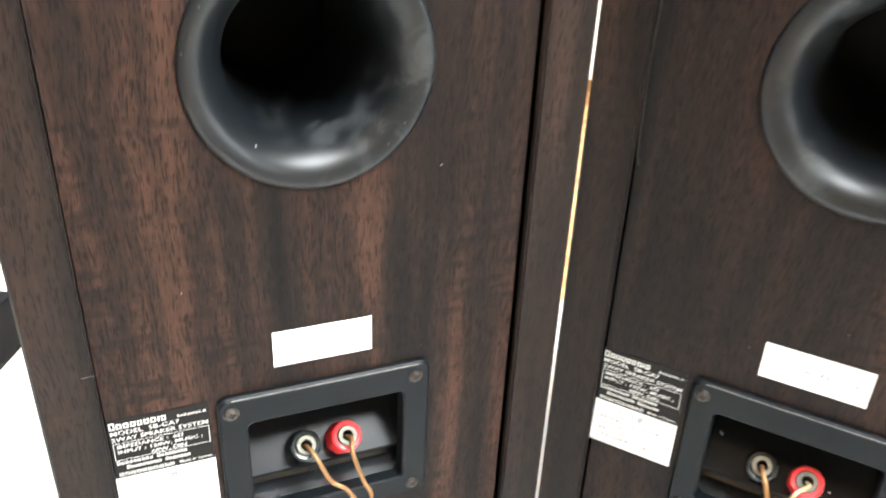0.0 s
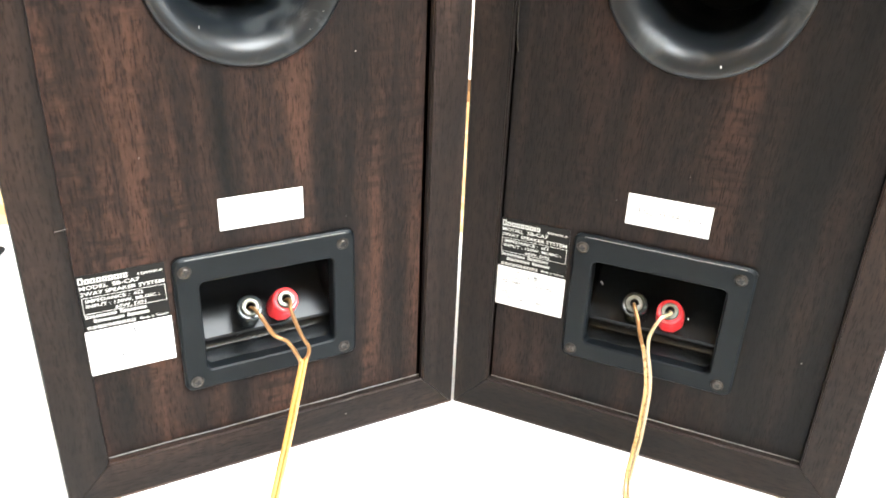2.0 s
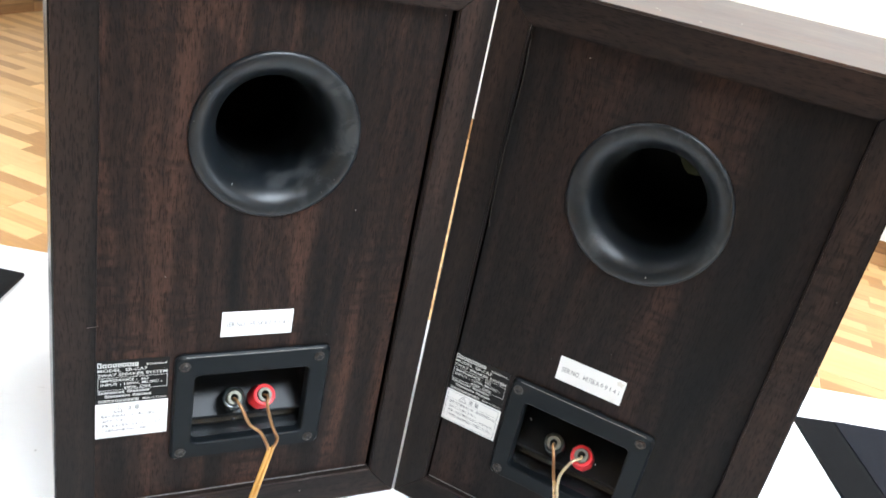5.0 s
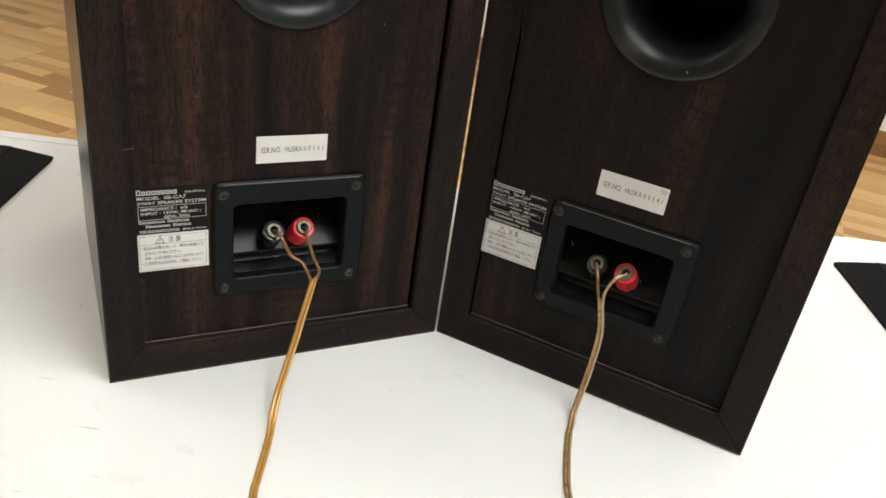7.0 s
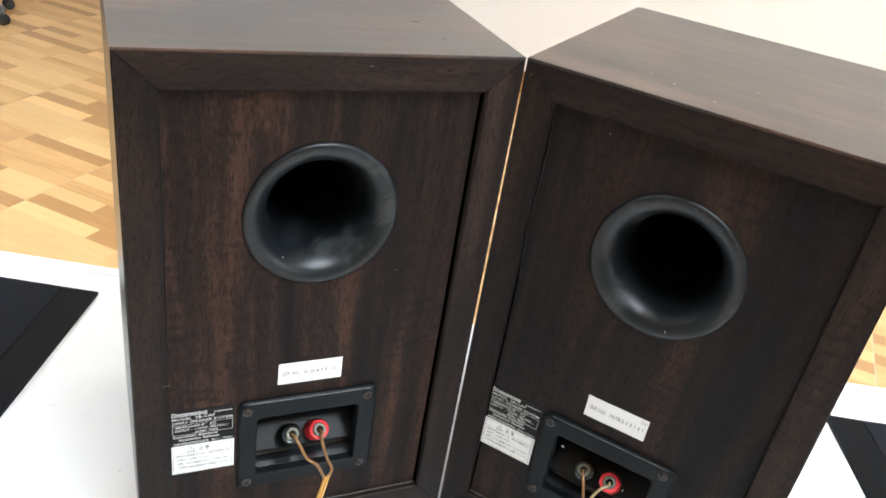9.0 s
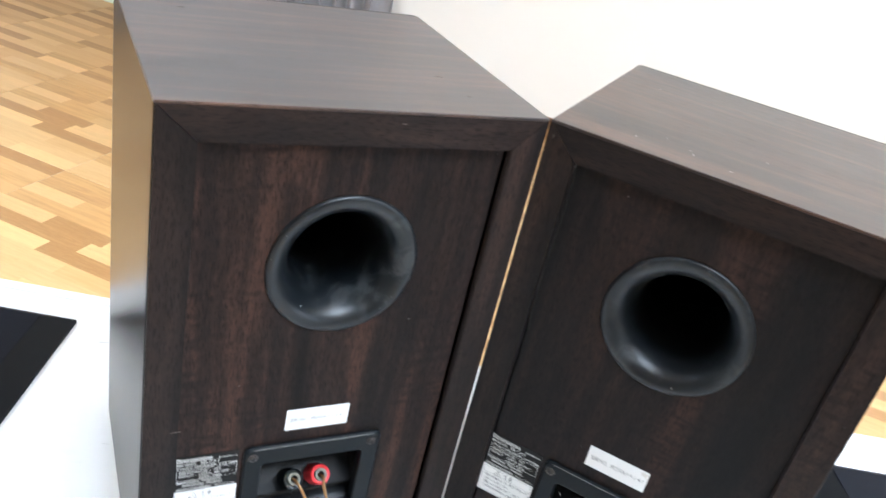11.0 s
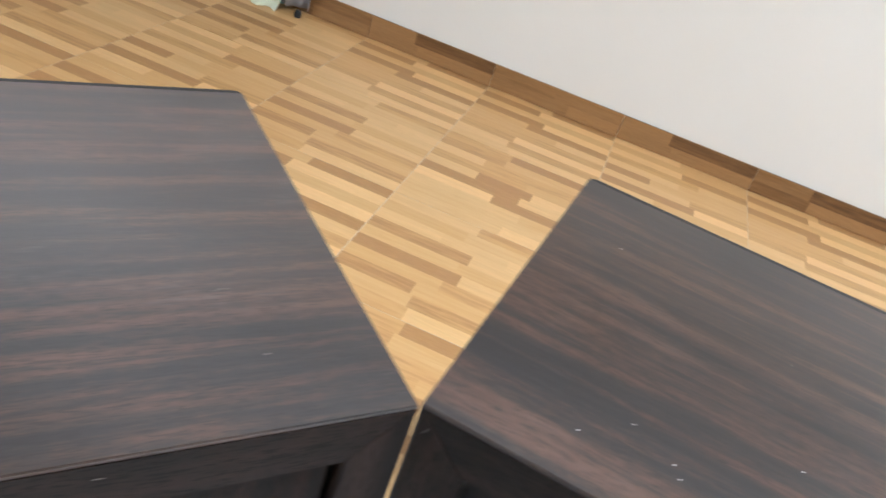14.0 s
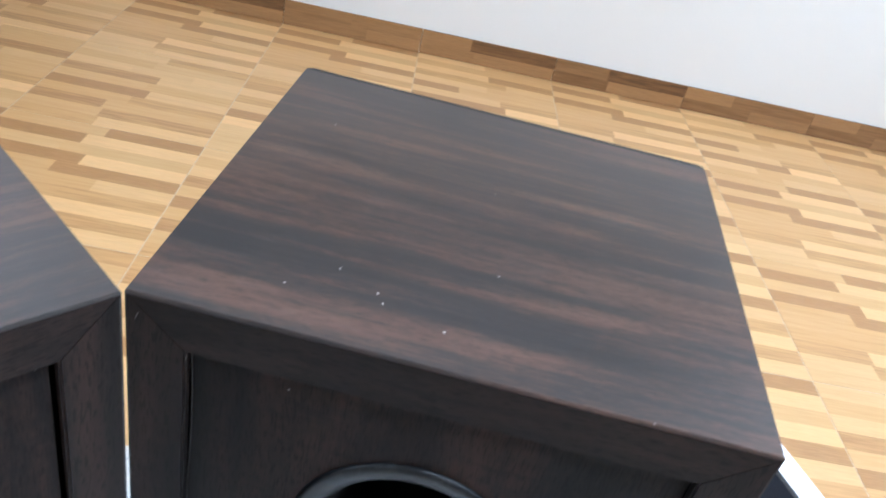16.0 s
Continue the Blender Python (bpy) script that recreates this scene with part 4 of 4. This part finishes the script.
# ---- curtain ----
def curtain():
    root = empty("curtain", ROOM)
    xa, xb, z0, z1 = -2.30, -0.29, FLOOR + 0.035, FLOOR + 2.45
    n = 420

    def fold(s):
        return -0.085 + 0.034 * math.sin(s * 64 + 1.3 * math.sin(s * 11)) + 0.010 * math.sin(s * 151 + 2.0)
    bm = bmesh.new()
    cols = []
    for k in range(n + 1):
        x = xa + (xb - xa) * k / n
        s = x - xa
        cols.append([bm.verts.new((x + 0.012 * math.sin(s * 70), fold(s) * (1 - 0.25 * q) - 0.02 * q, z0 + (z1 - z0) * q)) for q in (0, 0.02, 0.3, 0.65, 1)])
    for a, b in zip(cols, cols[1:]):
        for i in range(4):
            bm.faces.new((a[i], b[i], b[i + 1], a[i + 1]))
    geom = bmesh.ops.extrude_face_region(bm, geom=list(bm.faces))["geom"]
    for v in geom:
        if isinstance(v, bmesh.types.BMVert):
            v.co.y += 0.002
    part("drape", bm, curtain_grey, root, "grey pleated drape", smooth=True)
    for name, mat, za, zb, ya in (("lining_hem", curtain_teal, 0.018, 0.10, 0.022), ("scalloped_trim", curtain_cream, 0.002, 0.020, -0.030)):
        bm = bmesh.new()
        rows = []
        for k in range(281):
            x = xa + (xb - 0.12 - xa) * k / 280
            s = x - xa
            y = -0.085 + ya + 0.014 * math.sin(s * 58 + 0.6)
            dip = 0.012 * abs(math.sin(s * 24)) if mat is curtain_cream else 0.0
            rows.append([bm.verts.new((x, y - dip * 2.2, FLOOR + za)), bm.verts.new((x, y + 0.020, FLOOR + zb + dip)), bm.verts.new((x, y + 0.030, FLOOR + zb + 0.02))])
        for a, b in zip(rows, rows[1:]):
            for i in range(2):
                bm.faces.new((a[i], b[i], b[i + 1], a[i + 1]))
        geom = bmesh.ops.extrude_face_region(bm, geom=list(bm.faces))["geom"]
        for v in geom:
            if isinstance(v, bmesh.types.BMVert):
                v.co.z += 0.002
        part(name, bm, mat, root, smooth=True)
    part("rail", box((xa - 0.02, -0.13, z1), (xb + 0.05, -0.10, z1 + 0.03), 0.004), frame_white, root)
    for x in (-0.315, -0.86):
        part("hem_weight", turned([(0.010, 0), (0.016, 0.004), (0.016, 0.028), (0.009, 0.034)], pose(x, -0.10, FLOOR + 0.0002), 14), chair_black, root, "small dark weight under the hem")
    return tagged(root, "grey pleated curtain with teal and cream scalloped hem", "curtain")


curtain()


# ---- office chair ----
def office_chair(m):
    root = empty("office_chair", m)
    part("hub", turned([(0.028, 0.070), (0.036, 0.075), (0.036, 0.120), (0.030, 0.128)], pose(0, 0, 0), 20), chair_black, root)
    part("gas_lift", turned([(0.022, 0.128), (0.022, 0.25), (0.014, 0.251), (0.014, 0.385)], pose(0, 0, 0), 16), chair_grey, root)
    for k in range(5):
        a = 72 * k
        turn = pose(0, 0, 0, 0, 0, a)
        bm = prism([(0.034, -0.020), (0.225, -0.012), (0.232, 0.0), (0.225, 0.012), (0.034, 0.020)], 0.072, 0.098, 2)
        for v in bm.verts:
            v.co.z -= 0.016 * max(0, (v.co.x - 0.034) / 0.2)
        bmesh.ops.transform(bm, matrix=turn, verts=bm.verts)
        part("leg", bm, chair_grey, root)
        caster = part("caster", turned([(0.006, 0.045), (0.006, 0.058)], turn @ pose(0.213, 0, 0), 10), chair_black, root)
        for side in (-1, 1):
            part("wheel", turned([(0.014, -0.009), (0.022, -0.007), (0.024, 0), (0.022, 0.007), (0.014, 0.009)], turn @ pose(0.213 + 0.008, side * 0.011, 0.0242, 90, 0, 0), 20), chair_black, caster, smooth=False)
    return tagged(root, "grey five-legged office chair base with black castors", "chair")


office_chair(ROOM @ pose(-2.155, -1.070, FLOOR, 0, 0, 8))


# ---- floor and skirting tiles ----
def shared(name, bm, mat):
    me = bpy.data.meshes.new(name)
    bmesh.ops.recalc_face_normals(bm, faces=bm.faces)
    bm.to_mesh(me)
    bm.free()
    me.materials.append(mat)
    return me


def slab(x, y, z, gap, rim):
    bm = bmesh.new()
    lv = [[bm.verts.new(q) for q in ((a, b, c) for a, b in ((gap + i, gap + i), (x - gap - i, gap + i), (x - gap - i, y - gap - i), (gap + i, y - gap - i)))] for i, c in ((0, -0.008), (0, z - rim), (rim, z))]
    for p, q in zip(lv, lv[1:]):
        for i in range(4):
            bm.faces.new((p[i], p[(i + 1) % 4], q[(i + 1) % 4], q[i]))
    bm.faces.new(lv[-1])
    return bm


tile_mesh = shared("floor_tile", slab(TX, TY, 0.0, 0.0015, 0.0006), tile_print)
i0, i1 = math.ceil(X0 / TX), math.floor(X1 / TX)
j1 = math.floor(-Y0 / TY)
for i in range(i0, i1):
    for j in range(j1):
        tile = new("floor_tile", tile_mesh)
        tile.parent = floor
        tile.location = (i * TX, -(j + 1) * TY, FLOOR)
# cut tiles along the side walls and the near wall
edge_cuts = [(X0, i0 * TX, -j1 * TY, 0.0), (i1 * TX, X1, -j1 * TY, 0.0), (X0, X1, Y0, -j1 * TY)]
for xa, xb, ya, yb in edge_cuts:
    nx, ny = max(1, round((xb - xa) / TX)), max(1, round((yb - ya) / TY))
    sx, sy = (xb - xa) / nx, (yb - ya) / ny
    me = shared("floor_tile", slab(sx, sy, 0.0, 0.0011, 0.0006), tile_print)
    for i in range(nx):
        for j in range(ny):
            tile = new("floor_tile", me)
            tile.parent = floor
            tile.location = (xa + i * sx, ya + j * sy, FLOOR)


def skirting(name, m, start, end, step):
    """A row of skirting tiles along a wall, with their own local x from start to end."""
    root = empty(name, m)
    x = start
    while x < end - 0.02:
        w = min(step, end - x)
        bm = box((0.0008, -0.009, 0.0015), (w - 0.0008, -0.0005, 0.109), 0.0008, 1)
        ob = part("skirting_tile", bm, skirting_print, root)
        ob.location = (x, 0, FLOOR)
        x += w
    return tagged(root, "skirting of brown wood-print tiles along the wall", "skirting", kind="structure")


skirting("baseboard", ROOM, i0 * TX, X1, TX)
skirting("baseboard", ROOM @ pose(X0, 0, 0, 0, 0, 90), Y0, -0.012, TX)
